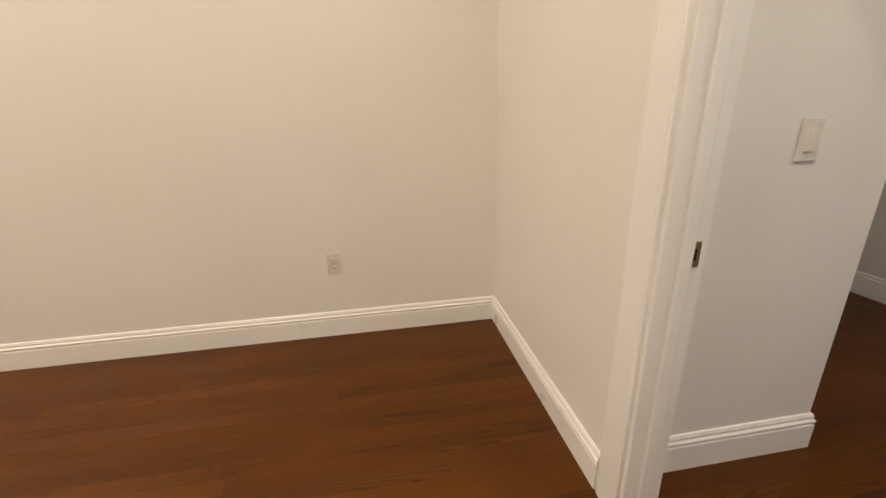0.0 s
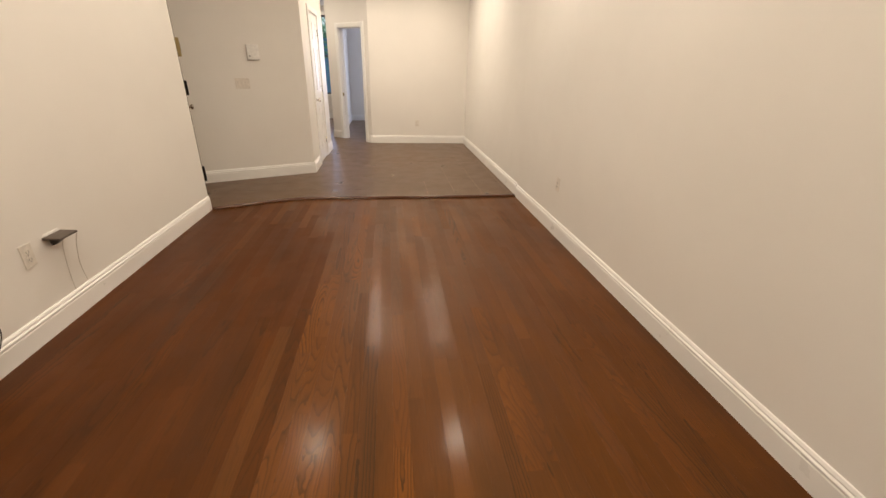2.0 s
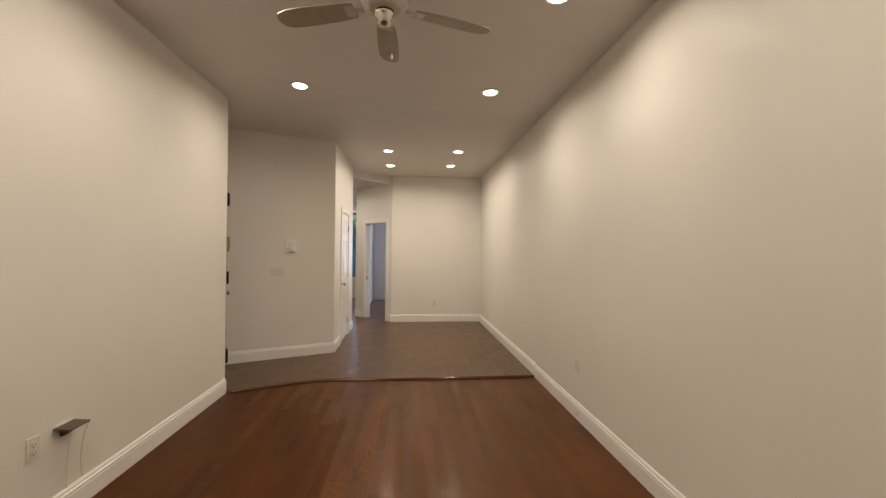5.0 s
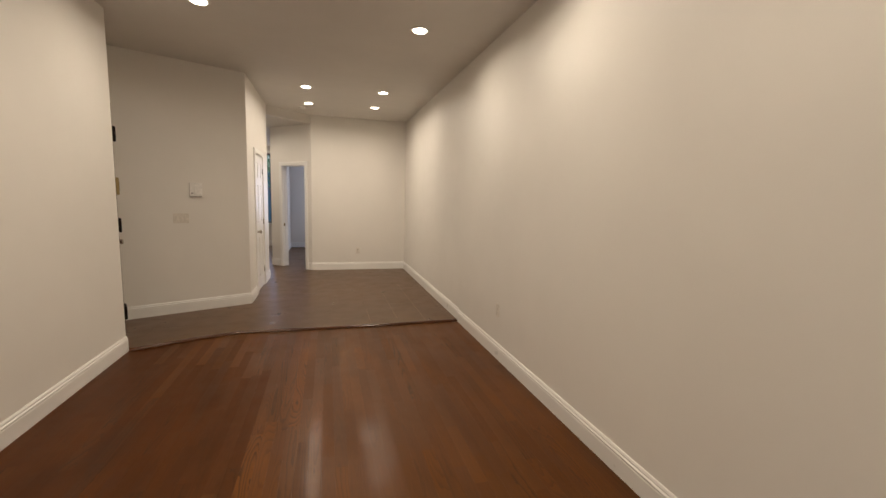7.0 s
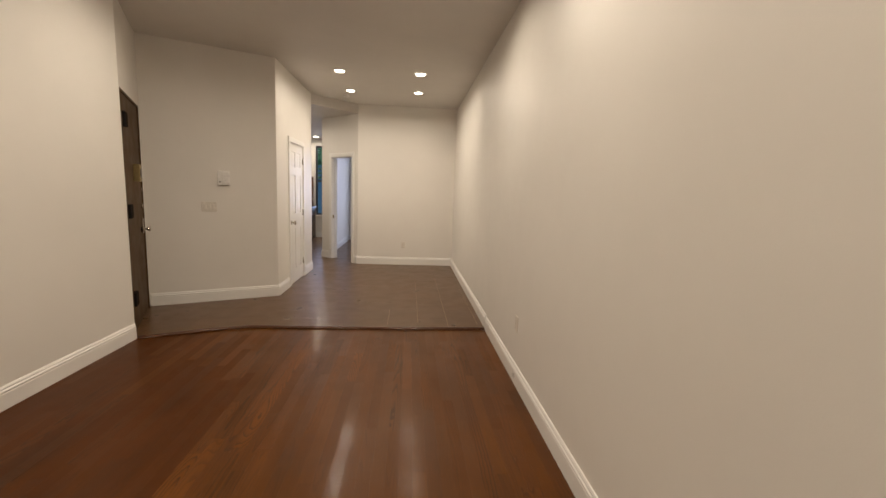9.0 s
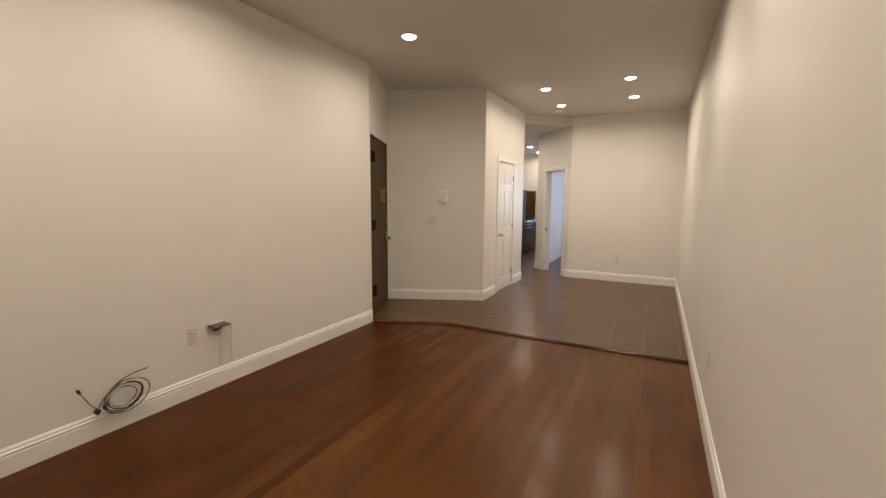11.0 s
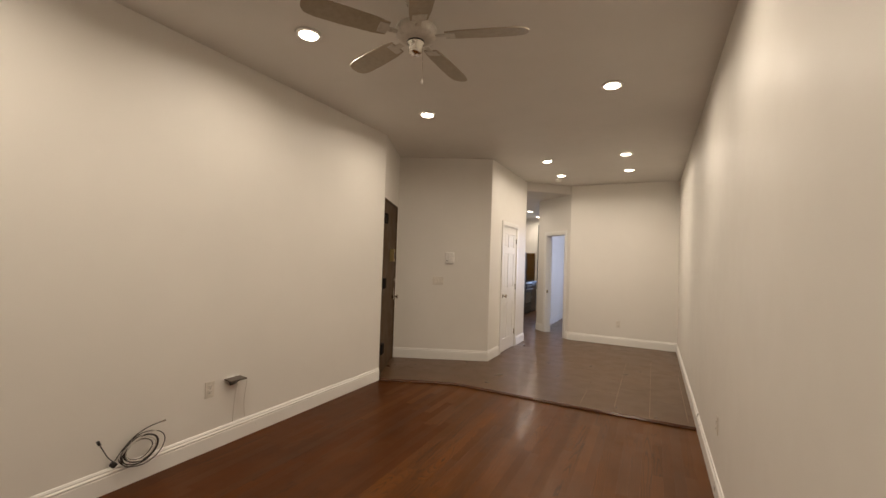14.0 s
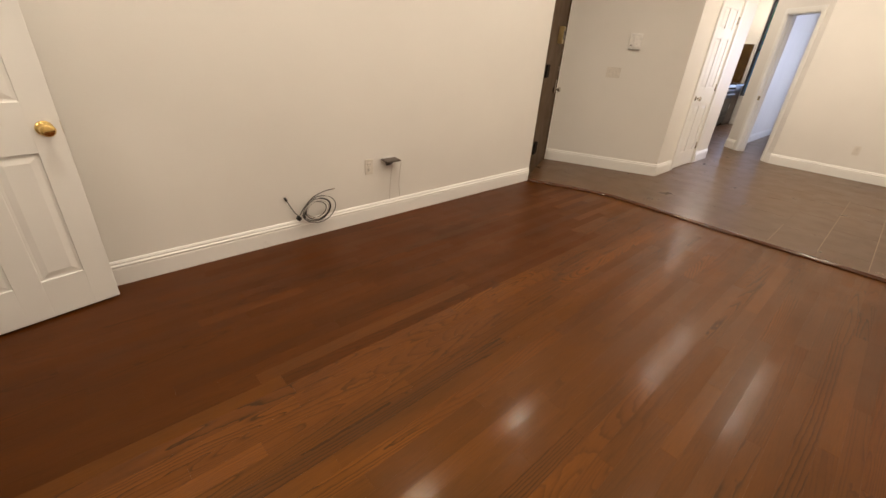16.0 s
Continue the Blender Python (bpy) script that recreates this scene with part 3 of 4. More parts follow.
# ---------- wall fixtures ----------
def outlet(a, b, s, z):
    m, _ = on_wall(a, b)
    o = new("wall_outlet")
    o.matrix_world = m @ Matrix.Translation((s, 0, z))
    part("cover_plate", rbox((-0.036, 0.0, -0.060), (0.036, 0.006, 0.060), 0.0025, 2), M_PLATE, o)
    for q in (-0.020, 0.020):
        r = part("receptacle", rbox((-0.017, 0.004, q - 0.0145), (0.017, 0.0085, q + 0.0145), 0.003, 2), M_PLATE, o)
        bm = rbox((-0.009, 0.008, q - 0.003), (-0.0065, 0.0092, q + 0.006), 0.0003, 1)
        rbox((0.0065, 0.008, q - 0.003), (0.009, 0.0092, q + 0.006), 0.0003, 1, into=bm)
        rbox((-0.0025, 0.008, q - 0.0115), (0.0025, 0.0092, q - 0.007), 0.0003, 1, into=bm)
        part("slots", bm, M_BLACK, r)
    part("screw", lathe([(0, 0.0055), (0.003, 0.0055), (0.003, 0.0075), (0, 0.008)], pose(0, 0, 0, -90), 10), M_NICKEL, o)
    return tagged(o, "white duplex wall outlet with cover plate", "outlet", "wall outlets")


RW, LW, FW = ((RX, BY), (RX, FY)), (LC, (LX, BY)), ((RX, FY), FC)
outlet(*RW, -0.658 - BY, 0.432)
outlet(*RW, 2.105 - BY, 0.455)
outlet(*LW, 2.935 - 0.802, 0.455)
outlet(*FW, RX - 1.07, 0.40)


def switch(a, b, s, z, gangs):
    m, _ = on_wall(a, b)
    o = new("light_switch")
    o.matrix_world = m @ Matrix.Translation((s, 0, z))
    w = 0.035 + 0.0225 * (gangs - 1)
    part("cover_plate", rbox((-w, 0.0, -0.058), (w, 0.006, 0.058), 0.0025, 2), M_PLATE, o)
    for i in range(gangs):
        x = (i - (gangs - 1) / 2) * 0.045
        part("rocker", rbox((x - 0.0155, 0.004, -0.032), (x + 0.0155, 0.0095, 0.032), 0.0025, 2, pose(0, 0, 0, 2.5)), M_PLATE, o)
    return tagged(o, "white light switch plate with %s" % ("three rockers" if gangs > 1 else "one rocker"), "light switch")


SWL = math.hypot(SW[0] - CW[0], SW[1] - CW[1])
switch(CW, SW, SWL - 0.625, 1.165, 3)
switch((PX, PY), (PX, BY - 0.12), 0.31, 1.115, 1)

# intercom panel beside the entry
m, _ = on_wall(CW, SW)
ip = new("intercom")
ip.matrix_world = m @ Matrix.Translation((SWL - 0.787, 0, 1.508))
part("housing", rbox((-0.066, 0.0, -0.082), (0.066, 0.028, 0.082), 0.006, 3), M_PLASTIC, ip)
part("handset_cover", rbox((-0.054, 0.026, -0.066), (0.020, 0.034, 0.070), 0.004, 2), M_PLASTIC, ip)
part("button", rbox((0.030, 0.026, -0.055), (0.052, 0.032, -0.035), 0.002, 2), M_GREY, ip)
# shade along the intercom's bottom edge, modelled as a thin grey strip
part("bottom_shade", rbox((-0.064, 0.004, -0.086), (0.064, 0.030, -0.0805), 0.002, 1), M_GREY, ip)
tagged(ip, "white plastic intercom panel on the wall", "intercom")

# little dark shelf with two pale cords by the outlet
ws = new("wall_shelf")
ws.location = (LX, 0.985, 0.497)
part("shelf_board", rbox((0.0, -0.068, -0.003), (0.088, 0.068, 0.008), 0.003, 2, pose(0, 0, 0, 0, 4, 0)), M_SHELF, ws)
bm = bmesh.new()
v = [bm.verts.new(p) for p in ((0.0, -0.028, -0.006), (0.0, 0.028, -0.006), (0.072, 0.016, -0.007), (0.072, -0.016, -0.007), (0.0, -0.018, -0.055), (0.0, 0.018, -0.055), (0.020, 0.012, -0.050), (0.020, -0.012, -0.050))]
for f in ((0, 1, 2, 3), (7, 6, 5, 4), (0, 4, 5, 1), (1, 5, 6, 2), (2, 6, 7, 3), (3, 7, 4, 0)):
    bm.faces.new([v[i] for i in f])
bmesh.ops.recalc_face_normals(bm, faces=bm.faces)
part("bracket", bm, M_DARKPL, ws)
part("mounting_plate", rbox((0.0, -0.055, -0.010), (0.006, 0.055, 0.020), 0.002, 1), M_PLASTIC, ws)
part("cord", tube(bmesh.new(), spline([(0.03, 0.03, -0.012), (0.022, 0.034, -0.035), (0.010, 0.030, -0.10), (0.006, 0.022, -0.20), (0.008, 0.015, -0.30), (0.012, 0.012, -0.345)]), 0.0018, 6), M_CABLE_W, ws, "thin pale hanging cord")
part("cord", tube(bmesh.new(), spline([(0.075, 0.062, 0.000), (0.066, 0.084, -0.018), (0.030, 0.103, -0.10), (0.010, 0.108, -0.22), (0.010, 0.118, -0.335)]), 0.0018, 6), M_CABLE_W, ws, "thin pale hanging cord")
tagged(ws, "small dark wall shelf with pale cords hanging", "shelf")

# coil of cable resting on the baseboard
cc = new("cable_coil")
cc.location = (LX + 0.02, 0.186, 0.168)


def loop(cy, cz, ry, rz, tilt, turns, x0, x1, start=math.pi):
    pts = []
    n = int(30 * turns)
    for i in range(n + 1):
        a = start + 2 * math.pi * turns * i / n
        y, z = ry * math.cos(a), rz * math.sin(a)
        pts.append((x0 + (x1 - x0) * i / n + 0.004 * math.sin(3 * a), cy + y * math.cos(tilt) - z * math.sin(tilt), cz + y * math.sin(tilt) + z * math.cos(tilt)))
    return pts


for cy, cz, ry, rz, tilt, turns, x0, x1, rad, mt in (
        (0.150, 0.046, 0.098, 0.078, 0.10, 2.1, 0.010, 0.030, 0.0030, M_CABLE),
        (0.158, 0.044, 0.132, 0.102, 0.12, 1.12, 0.014, 0.040, 0.0030, M_CABLE),
        (0.142, 0.050, 0.088, 0.066, 0.05, 1.25, 0.026, 0.042, 0.0036, M_CABLE_W),
        (0.148, 0.040, 0.108, 0.086, 0.18, 1.1, 0.006, 0.026, 0.0034, M_CABLE),
        (0.135, 0.048, 0.076, 0.060, 0.02, 1.2, 0.020, 0.036, 0.0030, M_CABLE)):
    part("strand", tube(bmesh.new(), loop(cy, cz, ry, rz, tilt, turns, x0, x1), rad), mt, cc, "dark coiled cable" if mt is M_CABLE else "pale coiled cable")
part("strand", tube(bmesh.new(), spline([(0.020, 0.005, 0.025), (0.026, 0.045, 0.085), (0.030, 0.110, 0.145), (0.034, 0.190, 0.176), (0.036, 0.258, 0.184)]), 0.0032), M_CABLE, cc)
part("strand", tube(bmesh.new(), spline([(0.028, 0.010, 0.030), (0.034, 0.055, 0.080), (0.038, 0.105, 0.118), (0.040, 0.165, 0.142), (0.040, 0.225, 0.138)]), 0.0034), M_CABLE_W, cc, "pale coiled cable")
part("strand", tube(bmesh.new(), spline([(0.024, 0.012, 0.022), (0.030, 0.050, 0.062), (0.034, 0.080, 0.100), (0.036, 0.085, 0.128)]), 0.0024), M_CABLE_W, cc, "pale coiled cable")
part("connector", tube(bmesh.new(), [(0.036, 0.254, 0.1835), (0.037, 0.280, 0.185)], 0.0052, 10), M_NICKEL, cc)
part("strand", tube(bmesh.new(), spline([(0.018, 0.0, 0.02), (0.014, -0.030, 0.060), (0.012, -0.058, 0.118), (0.010, -0.078, 0.160)]), 0.0030), M_CABLE, cc)
part("plug", tube(bmesh.new(), [(0.010, -0.072, 0.148), (0.010, -0.084, 0.172)], 0.0085, 10), M_BLACK, cc, "black cable plug")
part("tie", rbox((0.008, -0.014, -0.008), (0.040, 0.018, 0.024), 0.009, 3, pose(0, 0, 0, 40)), M_BLACK, cc)
tagged(cc, "loosely coiled dark and pale cables on the baseboard", "cable")

# smoke alarm in the far part of the room
sa = mesh_object("smoke_alarm", lathe([(0.0, 0.0), (0.055, 0.0), (0.055, -0.012), (0.046, -0.030), (0.0, -0.034)]), M_PLASTIC)
sa.location = (0.076, 6.30, H)
tagged(sa, "small round white smoke alarm on the ceiling", "smoke alarm")


# ---------- ceiling fan ----------
fan = new("ceiling_fan")
fan.location = (0.385, 0.815, H)
DROP = Matrix.Translation((0, 0, -0.045))
part("canopy", lathe([(0.0, 0.0), (0.070, 0.0), (0.072, -0.010), (0.060, -0.045), (0.024, -0.058), (0.0, -0.058)]), M_FAN, fan)
part("downrod", lathe([(0.013, -0.05), (0.013, -0.16)]), M_FAN, fan)
mh = part("motor_housing", lathe([(0.0, -0.098), (0.040, -0.100), (0.085, -0.112), (0.118, -0.135), (0.122, -0.165), (0.112, -0.190), (0.070, -0.207), (0.0, -0.210)], DROP), M_FAN, fan, "cream enamel motor housing")
for i in range(22):
    part("vent_slot", rbox((0.076, -0.0045, -0.006), (0.110, 0.0045, 0.004), 0.001, 1, DROP @ pose(0, 0, -0.198, 0, 0, i * 360 / 22) @ pose(0, 0, 0, 0, -22, 0)), M_BLACK, mh)
sh = part("switch_housing", lathe([(0.0, -0.208), (0.046, -0.208), (0.049, -0.214), (0.049, -0.224), (0.040, -0.228), (0.040, -0.268), (0.034, -0.280), (0.0, -0.284)], DROP), M_NICKEL, fan, "polished nickel switch housing")
part("dark_band", lathe([(0.045, -0.2105), (0.0505, -0.2105), (0.0505, -0.2165), (0.045, -0.2165)], DROP, ring=True), M_BLACK, sh)
for k in range(5):
    rot = DROP @ pose(0, 0, 0, 0, 0, 18 + 72 * k)
    bm = bmesh.new()
    out = [(0.17, -0.048), (0.24, -0.060), (0.42, -0.068), (0.56, -0.066), (0.610, -0.054), (0.632, -0.025), (0.636, 0.0), (0.632, 0.025), (0.610, 0.054), (0.56, 0.066), (0.42, 0.068), (0.24, 0.060), (0.17, 0.048)]
    tilt = rot @ pose(0, 0, -0.180, 11, 0, 0)
    lo = [bm.verts.new(tilt @ Vector((x, y, -0.003))) for x, y in out]
    hi = [bm.verts.new(tilt @ Vector((x, y, 0.003))) for x, y in out]
    bm.faces.new(lo[::-1])
    bm.faces.new(hi)
    for i in range(len(out)):
        j = (i + 1) % len(out)
        bm.faces.new((lo[i], lo[j], hi[j], hi[i]))
    bl = part("blade", bm, M_BLADE, fan)
    bm = rbox((0.085, -0.016, -0.005), (0.19, 0.016, 0.003), 0.002, 1)
    rbox((0.17, -0.040, -0.007), (0.225, 0.040, -0.003), 0.002, 1, into=bm)
    bm.transform(tilt)
    part("blade_iron", bm, M_FAN, bl)
ch = part("pull_chain", tube(bmesh.new(), [(0.034, 0.012, -0.31), (0.040, 0.014, -0.318), (0.041, 0.014, -0.40), (0.041, 0.014, -0.475)], 0.0012, 6), M_NICKEL, fan)
part("pull_fob", lathe([(0.0, -0.504), (0.006, -0.500), (0.0075, -0.488), (0.004, -0.474), (0.0, -0.472)], Matrix.Translation((0.041, 0.014, 0)), 12), M_PLASTIC, ch)
tagged(fan, "five-blade cream ceiling fan with nickel hub", "ceiling fan")


# ---------- kitchen at the end of the hall ----------
def cabinet(x0, x1, y0, y1, z0, z1, label, doors=1):
    c = new("kitchen_cabinet")
    c.location = (x0, y0, z0)
    part("body", rbox((0, 0, 0), (x1 - x0 - 0.02, y1 - y0, z1 - z0), 0.002, 1), M_CAB, c)
    w = (y1 - y0) / doors
    for i in range(doors):
        d = part("cabinet_door", rbox((x1 - x0 - 0.0195, i * w + 0.003, 0.01), (x1 - x0, (i + 1) * w - 0.003, z1 - z0 - 0.01), 0.003, 2), M_CAB, c)
        part("handle", tube(bmesh.new(), [(x1 - x0, i * w + 0.05, (z1 - z0) * 0.5 - 0.06), (x1 - x0 + 0.025, i * w + 0.05, (z1 - z0) * 0.5 - 0.05), (x1 - x0 + 0.025, i * w + 0.05, (z1 - z0) * 0.5 + 0.05), (x1 - x0, i * w + 0.05, (z1 - z0) * 0.5 + 0.06)], 0.005), M_STEEL, d)
    return tagged(c, label, "cabinet")


cabinet(KX + 0.005, -1.53, 10.62, KY - 0.005, TZ, 0.88, "dark wooden base cabinet under the counter")
cabinet(KX + 0.005, -1.80, 9.0, 9.83, 1.84, 2.55, "dark wooden wall cabinet above the refrigerator", 2)
ct = mesh_object("worktop", rbox((KX + 0.004, 10.615, 0.881), (-1.50, KY - 0.004, 0.92), 0.004, 2), M_STONE)
tagged(ct, "dark polished stone kitchen worktop", "worktop")

rg = new("kitchen_range")
rg.location = (KX + 0.03, 9.86, TZ)
part("body", rbox((0, 0, 0.06), (0.60, 0.745, 0.885), 0.004, 2), M_BLACK, rg)
part("kick_plate", rbox((0.03, 0.02, 0.0), (0.57, 0.725, 0.062), 0.002, 1), M_BLACK, rg)
od = part("oven_door", rbox((0.598, 0.015, 0.24), (0.632, 0.73, 0.74), 0.006, 2), M_BLACK, rg)
part("oven_window", rbox((0.630, 0.10, 0.33), (0.635, 0.645, 0.62), 0.003, 1), M_STONE, od)
part("handle", tube(bmesh.new(), [(0.63, 0.06, 0.70), (0.675, 0.07, 0.70), (0.675, 0.675, 0.70), (0.63, 0.685, 0.70)], 0.010), M_STEEL, od)
part("drawer", rbox((0.598, 0.015, 0.075), (0.628, 0.73, 0.225), 0.005, 2), M_BLACK, rg)
part("control_panel", rbox((0.58, 0.01, 0.76), (0.63, 0.735, 0.885), 0.006, 2), M_STEEL, rg)
for i in range(5):
    part("burner_knob", lathe([(0, 0), (0.020, 0), (0.017, 0.026), (0, 0.028)], pose(0.63, 0.10 + i * 0.137, 0.825, 0, 90, 0), 14), M_BLACK, rg)
part("cooktop", rbox((0.0, 0.005, 0.884), (0.60, 0.74, 0.900), 0.003, 1), M_STONE, rg)
for bx_, by_ in ((0.16, 0.19), (0.16, 0.55), (0.44, 0.19), (0.44, 0.55)):
    bm = lathe([(0.03, 0.898), (0.048, 0.898), (0.044, 0.914), (0.03, 0.914)], Matrix.Translation((bx_, by_, 0)), 16, True)
    rbox((bx_ - 0.12, by_ - 0.006, 0.915), (bx_ + 0.12, by_ + 0.006, 0.930), 0.002, 1, into=bm)
    rbox((bx_ - 0.006, by_ - 0.12, 0.9152), (bx_ + 0.006, by_ + 0.12, 0.9298), 0.002, 1, into=bm)
    part("burner_grate", bm, M_BLACK, rg)
tagged(rg, "black and steel kitchen range with oven", "stove")

fr = new("refrigerator")
fr.location = (KX + 0.03, 9.03, TZ)
part("cabinet", rbox((0, 0, 0.04), (0.60, 0.78, 1.72), 0.006, 2), M_BLACK, fr)
part("freezer_door", rbox((0.602, 0.003, 1.20), (0.67, 0.777, 1.718), 0.012, 3), M_BLACK, fr)
part("fridge_door", rbox((0.602, 0.003, 0.07), (0.67, 0.777, 1.19), 0.012, 3), M_BLACK, fr)
for z0, z1 in ((1.24, 1.55), (0.72, 1.15)):
    part("handle", tube(bmesh.new(), [(0.668, 0.73, z0), (0.71, 0.73, z0 + 0.03), (0.71, 0.73, z1 - 0.03), (0.668, 0.73, z1)], 0.011), M_BLACK, fr)
for x in (0.05, 0.55):
    for y in (0.05, 0.73):
        part("foot", lathe([(0, 0), (0.02, 0), (0.02, 0.042), (0, 0.042)], Matrix.Translation((x, y, 0)), 12), M_BLACK, fr)
tagged(fr, "black two-door refrigerator beside the range", "refrigerator")

# brown glass mosaic above the worktop
bs = mesh_object("backsplash", rbox((KX + 0.001, 9.84, 0.921), (KX + 0.005, KY - 0.001, 1.755), 0.0005, 1), M_GROUT)
setting(bs, "brown and gold glass mosaic backsplash", "backsplash")
bm = bmesh.new()
rows = 34
for i in range(rows):
    z = 0.925 + i * 0.0243
    for k in range(22):
        x = KX + 0.008 + k * 0.0262 + (0.013 if i % 2 else 0)
        if x < -1.60:
            box(bm, (x, KY - 0.007, z), (x + 0.0245, KY - 0.001, z + 0.0226))
    for k in range(27):
        y = 9.845 + k * 0.0525 + (0.026 if i % 2 else 0)
        if y < KY - 0.06:
            box(bm, (KX + 0.004, y, z), (KX + 0.010, y + 0.0505, z + 0.0226))
mo = part("mosaic", bm, M_MOSAIC, bs)
tagged(mo, kind="stuff")

# ---------- outside the kitchen window ----------
setting(prism("ground", [(-400, -400), (400, -400), (400, 400), (-400, 400)], -0.6, -0.5, M_GRASS), "lawn around the house", "ground")
fence = new("garden_fence")
fence.location = (-1.4, 14.2, -0.5)
for i in range(19):
    part("board", rbox((-1.9 + i * 0.2, 0, 0.05), (-1.715 + i * 0.2, 0.022, 2.12), 0.004, 1), M_FENCE, fence)
for z in (0.35, 1.0, 1.65, 2.06):
    part("fence_rail", rbox((-1.9, 0.0225, z), (1.88, 0.06, z + 0.08), 0.003, 1), M_FENCE, fence)
for i in range(4):
    part("slat", rbox((-1.9, -0.004, 2.19 + i * 0.155), (1.88, 0.018, 2.27 + i * 0.155), 0.003, 1), M_FENCE, fence)
for x in (-1.9, 0.0, 1.8):
    part("fence_post", rbox((x, 0.061, 0.0), (x + 0.09, 0.15, 2.80), 0.004, 1), M_FENCE, fence)
tagged(fence, "board fence with open slats on top, tinted blue for skylight", "fence")


def tree(x, y, seed):
    rnd = random.Random(seed)
    tr = new("tree")
    tr.location = (x, y, -0.5)
    bm = bmesh.new()

    def limb(p, d, length, r, depth):
        pts = [p]
        for i in range(4):
            d = (d + Vector((rnd.uniform(-.2, .2), rnd.uniform(-.2, .2), rnd.uniform(-.05, .15)))).normalized()
            pts.append(pts[-1] + d * length / 4)
        rings = [[bm.verts.new(q + Vector((math.cos(a) * r * (1 - 0.13 * i), math.sin(a) * r * (1 - 0.13 * i), 0))) for a in (0, 1.05, 2.09, 3.14, 4.19, 5.24)] for i, q in enumerate(pts)]
        for u, w in zip(rings, rings[1:]):
            for k in range(6):
                bm.faces.new((u[k], u[(k + 1) % 6], w[(k + 1) % 6], w[k]))
        tips.append(pts[-1])
        tips.append(pts[-2])
        if depth:
            for _ in range(4):
                limb(pts[rnd.choice((2, 3, 4))], Vector((rnd.uniform(-1, 1), rnd.uniform(-1, 1), rnd.uniform(0, .7))).normalized(), length * 0.62, r * 0.5, depth - 1)

    tips = []
    limb(Vector((0, 0, 0)), Vector((0, 0, 1)), 2.2, 0.11, 2)
    part("trunk", bm, M_BARK, tr)
    vs, fs = [], []
    for tip in tips:
        for _ in range(95):
            c = tip + Vector((rnd.gauss(0, .42), rnd.gauss(0, .42), rnd.gauss(0, .42)))
            q = Euler((rnd.uniform(0, 6.3), rnd.uniform(0, 6.3), rnd.uniform(0, 6.3))).to_matrix()
            s = rnd.uniform(0.05, 0.10)
            k = len(vs)
            vs += [tuple(c + q @ Vector(p) * s) for p in ((-1, 0, 0), (0, -.5, .12), (1, 0, 0), (0, .5, .12))]
            fs += [(k, k + 1, k + 2), (k, k + 2, k + 3)]
    me = bpy.data.meshes.new("crown")
    me.from_pydata(vs, [], fs)
    me.materials.append(M_LEAF)
    cr = new("crown", me)
    cr.parent = tr
    tagged(tr, "leafy green garden tree behind the window", "tree")


tree(-1.9, 17.8, 3)
tree(-0.3, 18.6, 5)
tree(-3.4, 18.4, 8)

# ---------- floors, last ----------
# threshold strip between hardwood and tile: straight, then bending towards the corner of the left wall
EDGE = [(RX, 3.285), (0.8, 3.262), (-0.30, 3.275), (-0.52, 3.245), (-0.80, 3.150), (-1.08, 3.025), (LX + 0.02, 2.935)]
line = spline([(x, y, 0) for x, y in EDGE], 8)
bm = bmesh.new()
prof = [(-0.0235 + 0.0425 * k / 10, 0.0015 + 0.0245 * math.sin(math.pi * (0.06 + 0.88 * k / 10)) ** 0.75) for k in range(11)]
prof = [(-0.0235, 0.0012)] + prof + [(0.019, 0.0012)]
rings = []
for i, p in enumerate(line):
    d = (line[min(i + 1, len(line) - 1)] - line[max(i - 1, 0)]).normalized()
    nrm = Vector((d.y, -d.x, 0))
    if nrm.y < 0:
        nrm = -nrm
    rings.append([bm.verts.new(p + nrm * a + Vector((0, 0, z))) for a, z in prof])
for u, w in zip(rings, rings[1:]):
    for k in range(len(prof)):
        bm.faces.new((u[k], u[(k + 1) % len(prof)], w[(k + 1) % len(prof)], w[k])).smooth = k < len(prof) - 1
bm.faces.new(rings[0])
bm.faces.new(rings[-1][::-1])
bmesh.ops.recalc_face_normals(bm, faces=bm.faces)
setting(mesh_object("threshold", bm, M_STRIP), "dark red-brown wooden threshold strip with worn shine", "threshold")

floor = setting(prism("floor", [(-1.75, -4.5), (2.82, -4.5), (2.82, 3.27), (-1.75, 3.27)], -0.10, -0.013, M_SUB), "glossy dark red-brown stained oak strip floor", "floor")
PW = 0.0705


def plank_mesh(length):
    e, g = 0.0002, 0.00004
    w, z = PW / 2 - g, -0.0125
    vs = [(-w, 0, z), (w, 0, z), (w, length - g, z), (-w, length - g, z), (-w, 0, -e), (w, 0, -e), (w, length - g, -e), (-w, length - g, -e), (-w + e, e, 0), (w - e, e, 0), (w - e, length - g - e, 0), (-w + e, length - g - e, 0)]
    fs = [(0, 1, 5, 4), (1, 2, 6, 5), (2, 3, 7, 6), (3, 0, 4, 7), (4, 5, 9, 8), (5, 6, 10, 9), (6, 7, 11, 10), (7, 4, 8, 11), (8, 9, 10, 11)]
    return vs, fs


rnd = random.Random(11)
LENGTHS = (0.55, 0.75, 0.95, 1.15, 1.4)
shared = {}
for length in LENGTHS:
    for wood in (M_WOOD, M_WOOD_RED, M_WOOD_PALE):
        me = bpy.data.meshes.new("plank")
        vs, fs = plank_mesh(length)
        me.from_pydata(vs, [], fs)
        me.materials.append(wood)
        shared[length, wood] = me


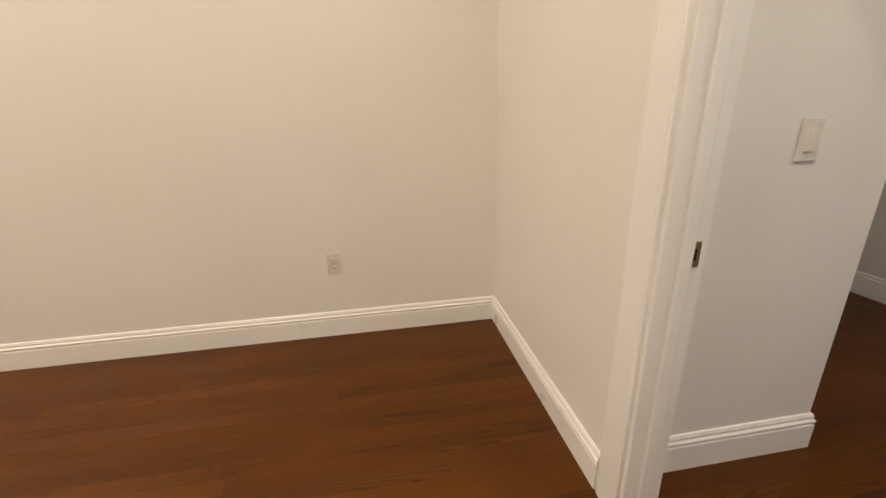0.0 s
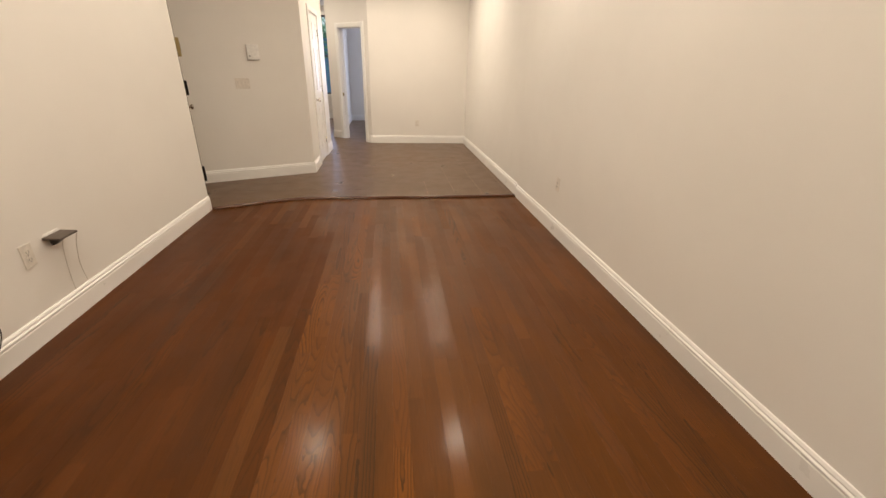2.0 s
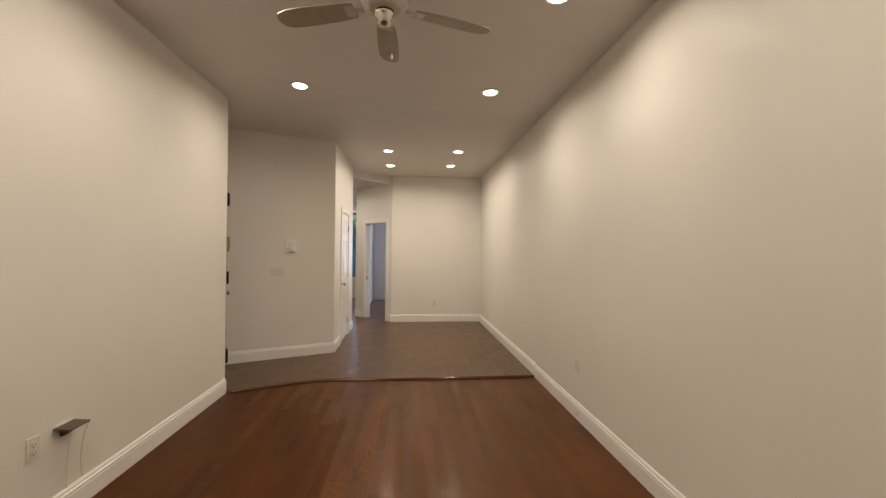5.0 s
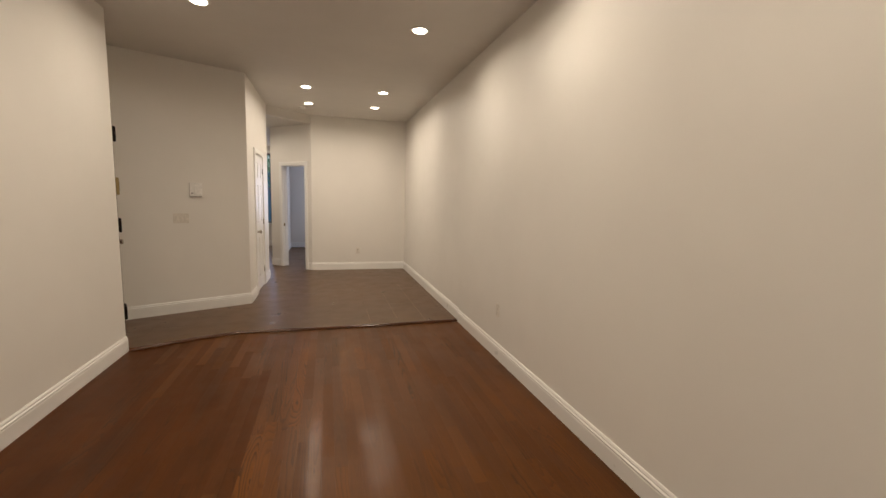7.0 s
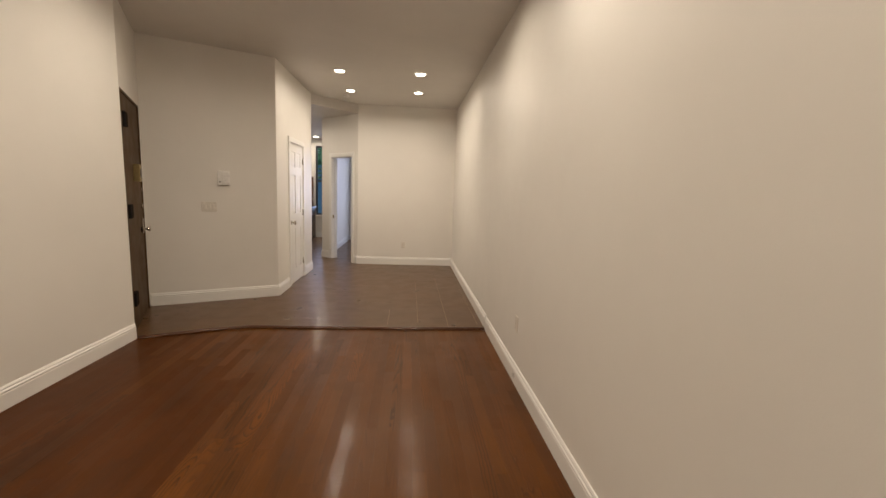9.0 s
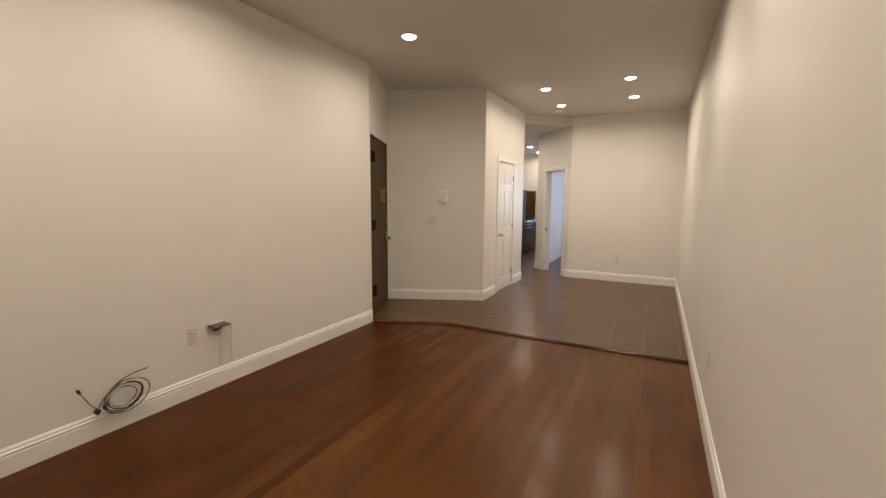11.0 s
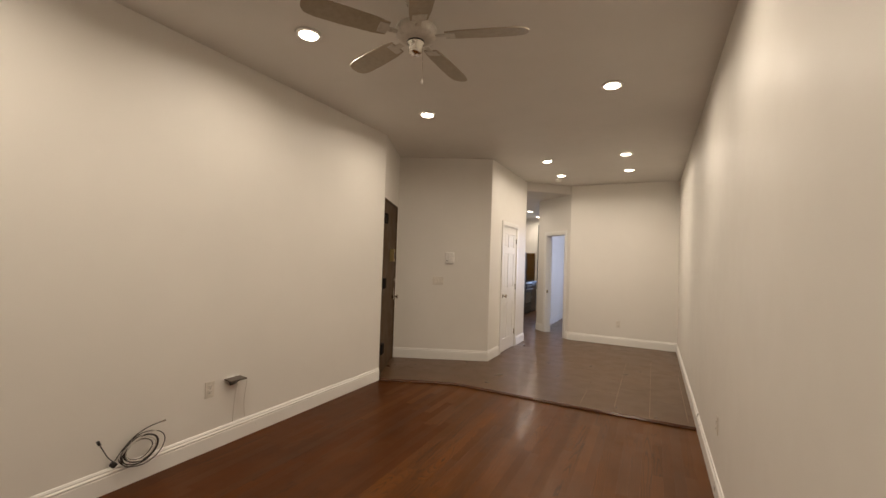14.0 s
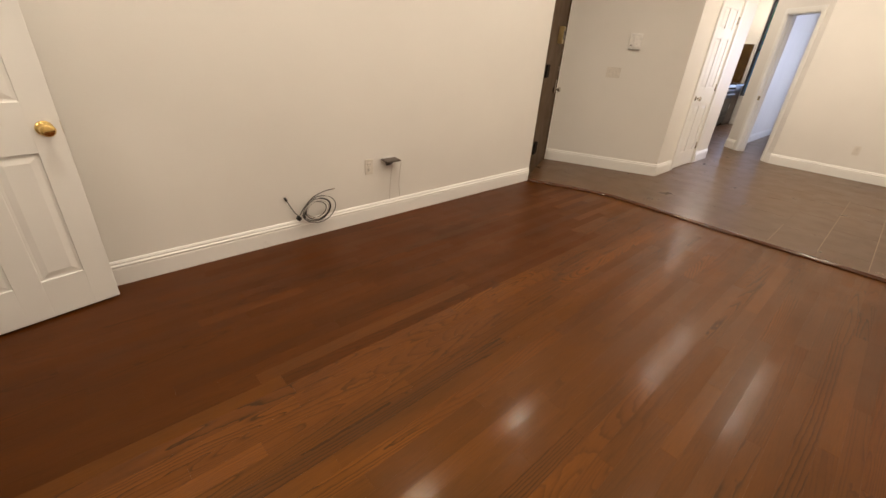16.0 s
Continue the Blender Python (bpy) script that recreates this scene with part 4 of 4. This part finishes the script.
def wood_of(x):
    """Redder, duller boards up to the seam at x = 0, a few pale figured ones beside it, then the common stain."""
    if x < 0.0:
        return M_WOOD_RED if x < -0.2 or rnd.random() < 0.7 else M_WOOD
    return M_WOOD_PALE if rnd.random() < (0.8 if x < 0.30 else 0.12) else M_WOOD


rest_v, rest_f = [], []


def rest(x, y, length):
    vs, fs = plank_mesh(length)
    k = len(rest_v)
    rest_v.extend((vx + x, vy + y, vz) for vx, vy, vz in vs)
    rest_f.extend(tuple(i + k for i in f) for f in fs)


placed = 0
cols = int((RX - LX) / PW) + 1
for c in range(-4, cols + 10):
    x = LX + PW * (c + 0.5) - 0.01
    near = LX < x < RX + 0.02
    y = -1.75 - rnd.uniform(0.0, 0.9) if near else -4.45
    if near:
        q = -4.45
        while q < y - 0.05:
            length = min(rnd.choice(LENGTHS), y - q)
            rest(x, q, length)
            q += length
    stop = 3.26 if near else -2.2
    while y < stop - 0.02:
        length = rnd.choice(LENGTHS)
        if y + length > stop or not near or placed >= 298:
            length = min(length, stop - y)
            rest(x, y, length)
        else:
            ob = new("plank", shared[length, wood_of(x)])
            ob.location = (x, y, 0)
            ob.rotation_euler = (0, rnd.gauss(0, 0.0035), 0)
            ob.parent = floor
            placed += 1
        y += length
me = bpy.data.meshes.new("planks_rest")
me.from_pydata(rest_v, [], rest_f)
me.materials.append(M_WOOD)
pr = new("planks_rest", me)
pr.parent = floor
tagged(pr, kind="stuff")


# tiled floor: bed of grout and separate tiles, cut along the threshold
def edge_y(x):
    for (x0, y0), (x1, y1) in zip(EDGE, EDGE[1:]):
        if x1 <= x <= x0:
            return y0 + (y1 - y0) * (x - x0) / (x1 - x0)
    return EDGE[-1][1] if x < EDGE[-1][0] else EDGE[0][1]


bed = [(x, y + 0.005) for x, y in EDGE[::-1]]
bed = [(KX - 0.1, 2.94)] + bed + [(RX + 0.08, 3.29), (2.95, FY), (2.95, 11.4), (KX - 0.1, 11.4)]
tfloor = setting(prism("floor_tiled", bed, 0.002, TZ - 0.0007, M_GROUT), "dull grey-brown ceramic tiled floor with pale joints", "floor")
TW, TL, G = 0.3265, 0.653, 0.0016
for c in range(-10, 8):
    x0 = 0.963 + TW * c
    x1 = x0 + TW
    if x0 < KX - 0.2 or x1 > 3.2:
        continue
    y = 2.6 + (TL / 2 if c % 2 else 0) - (TL if c % 2 else 0)
    while y < 11.3:
        y1 = y + TL
        if y1 > 11.4:
            break
        pts = []
        xs = [x0 + G] + sorted(px for px, _ in EDGE if x0 + G < px < x1 - G) + [x1 - G]
        front = [(px, max(y + G, edge_y(px) + 0.012)) for px in xs]
        if min(p[1] for p in front) < y1 - G - 0.02 and max(p[1] for p in front) < y1 - G:
            poly = front + [(x1 - G, y1 - G), (x0 + G, y1 - G)]
            ob = prism("tile", poly, 0.004, TZ, M_TILE)
            ob.parent = tfloor
        y = y1
# pale filled joints showing between the tiles of the open floor
for k, (y0, y1) in enumerate(((3.36, 3.95), (3.45, 5.6), (3.32, 5.9), (3.40, 5.2))):
    x = 0.963 + TW * (k)
    j = mesh_object("joint", rbox((x - 0.0017, y0, 0.012), (x + 0.0017, y1, TZ + 0.0004), 0.0003, 1), M_GROUT_L, tfloor)
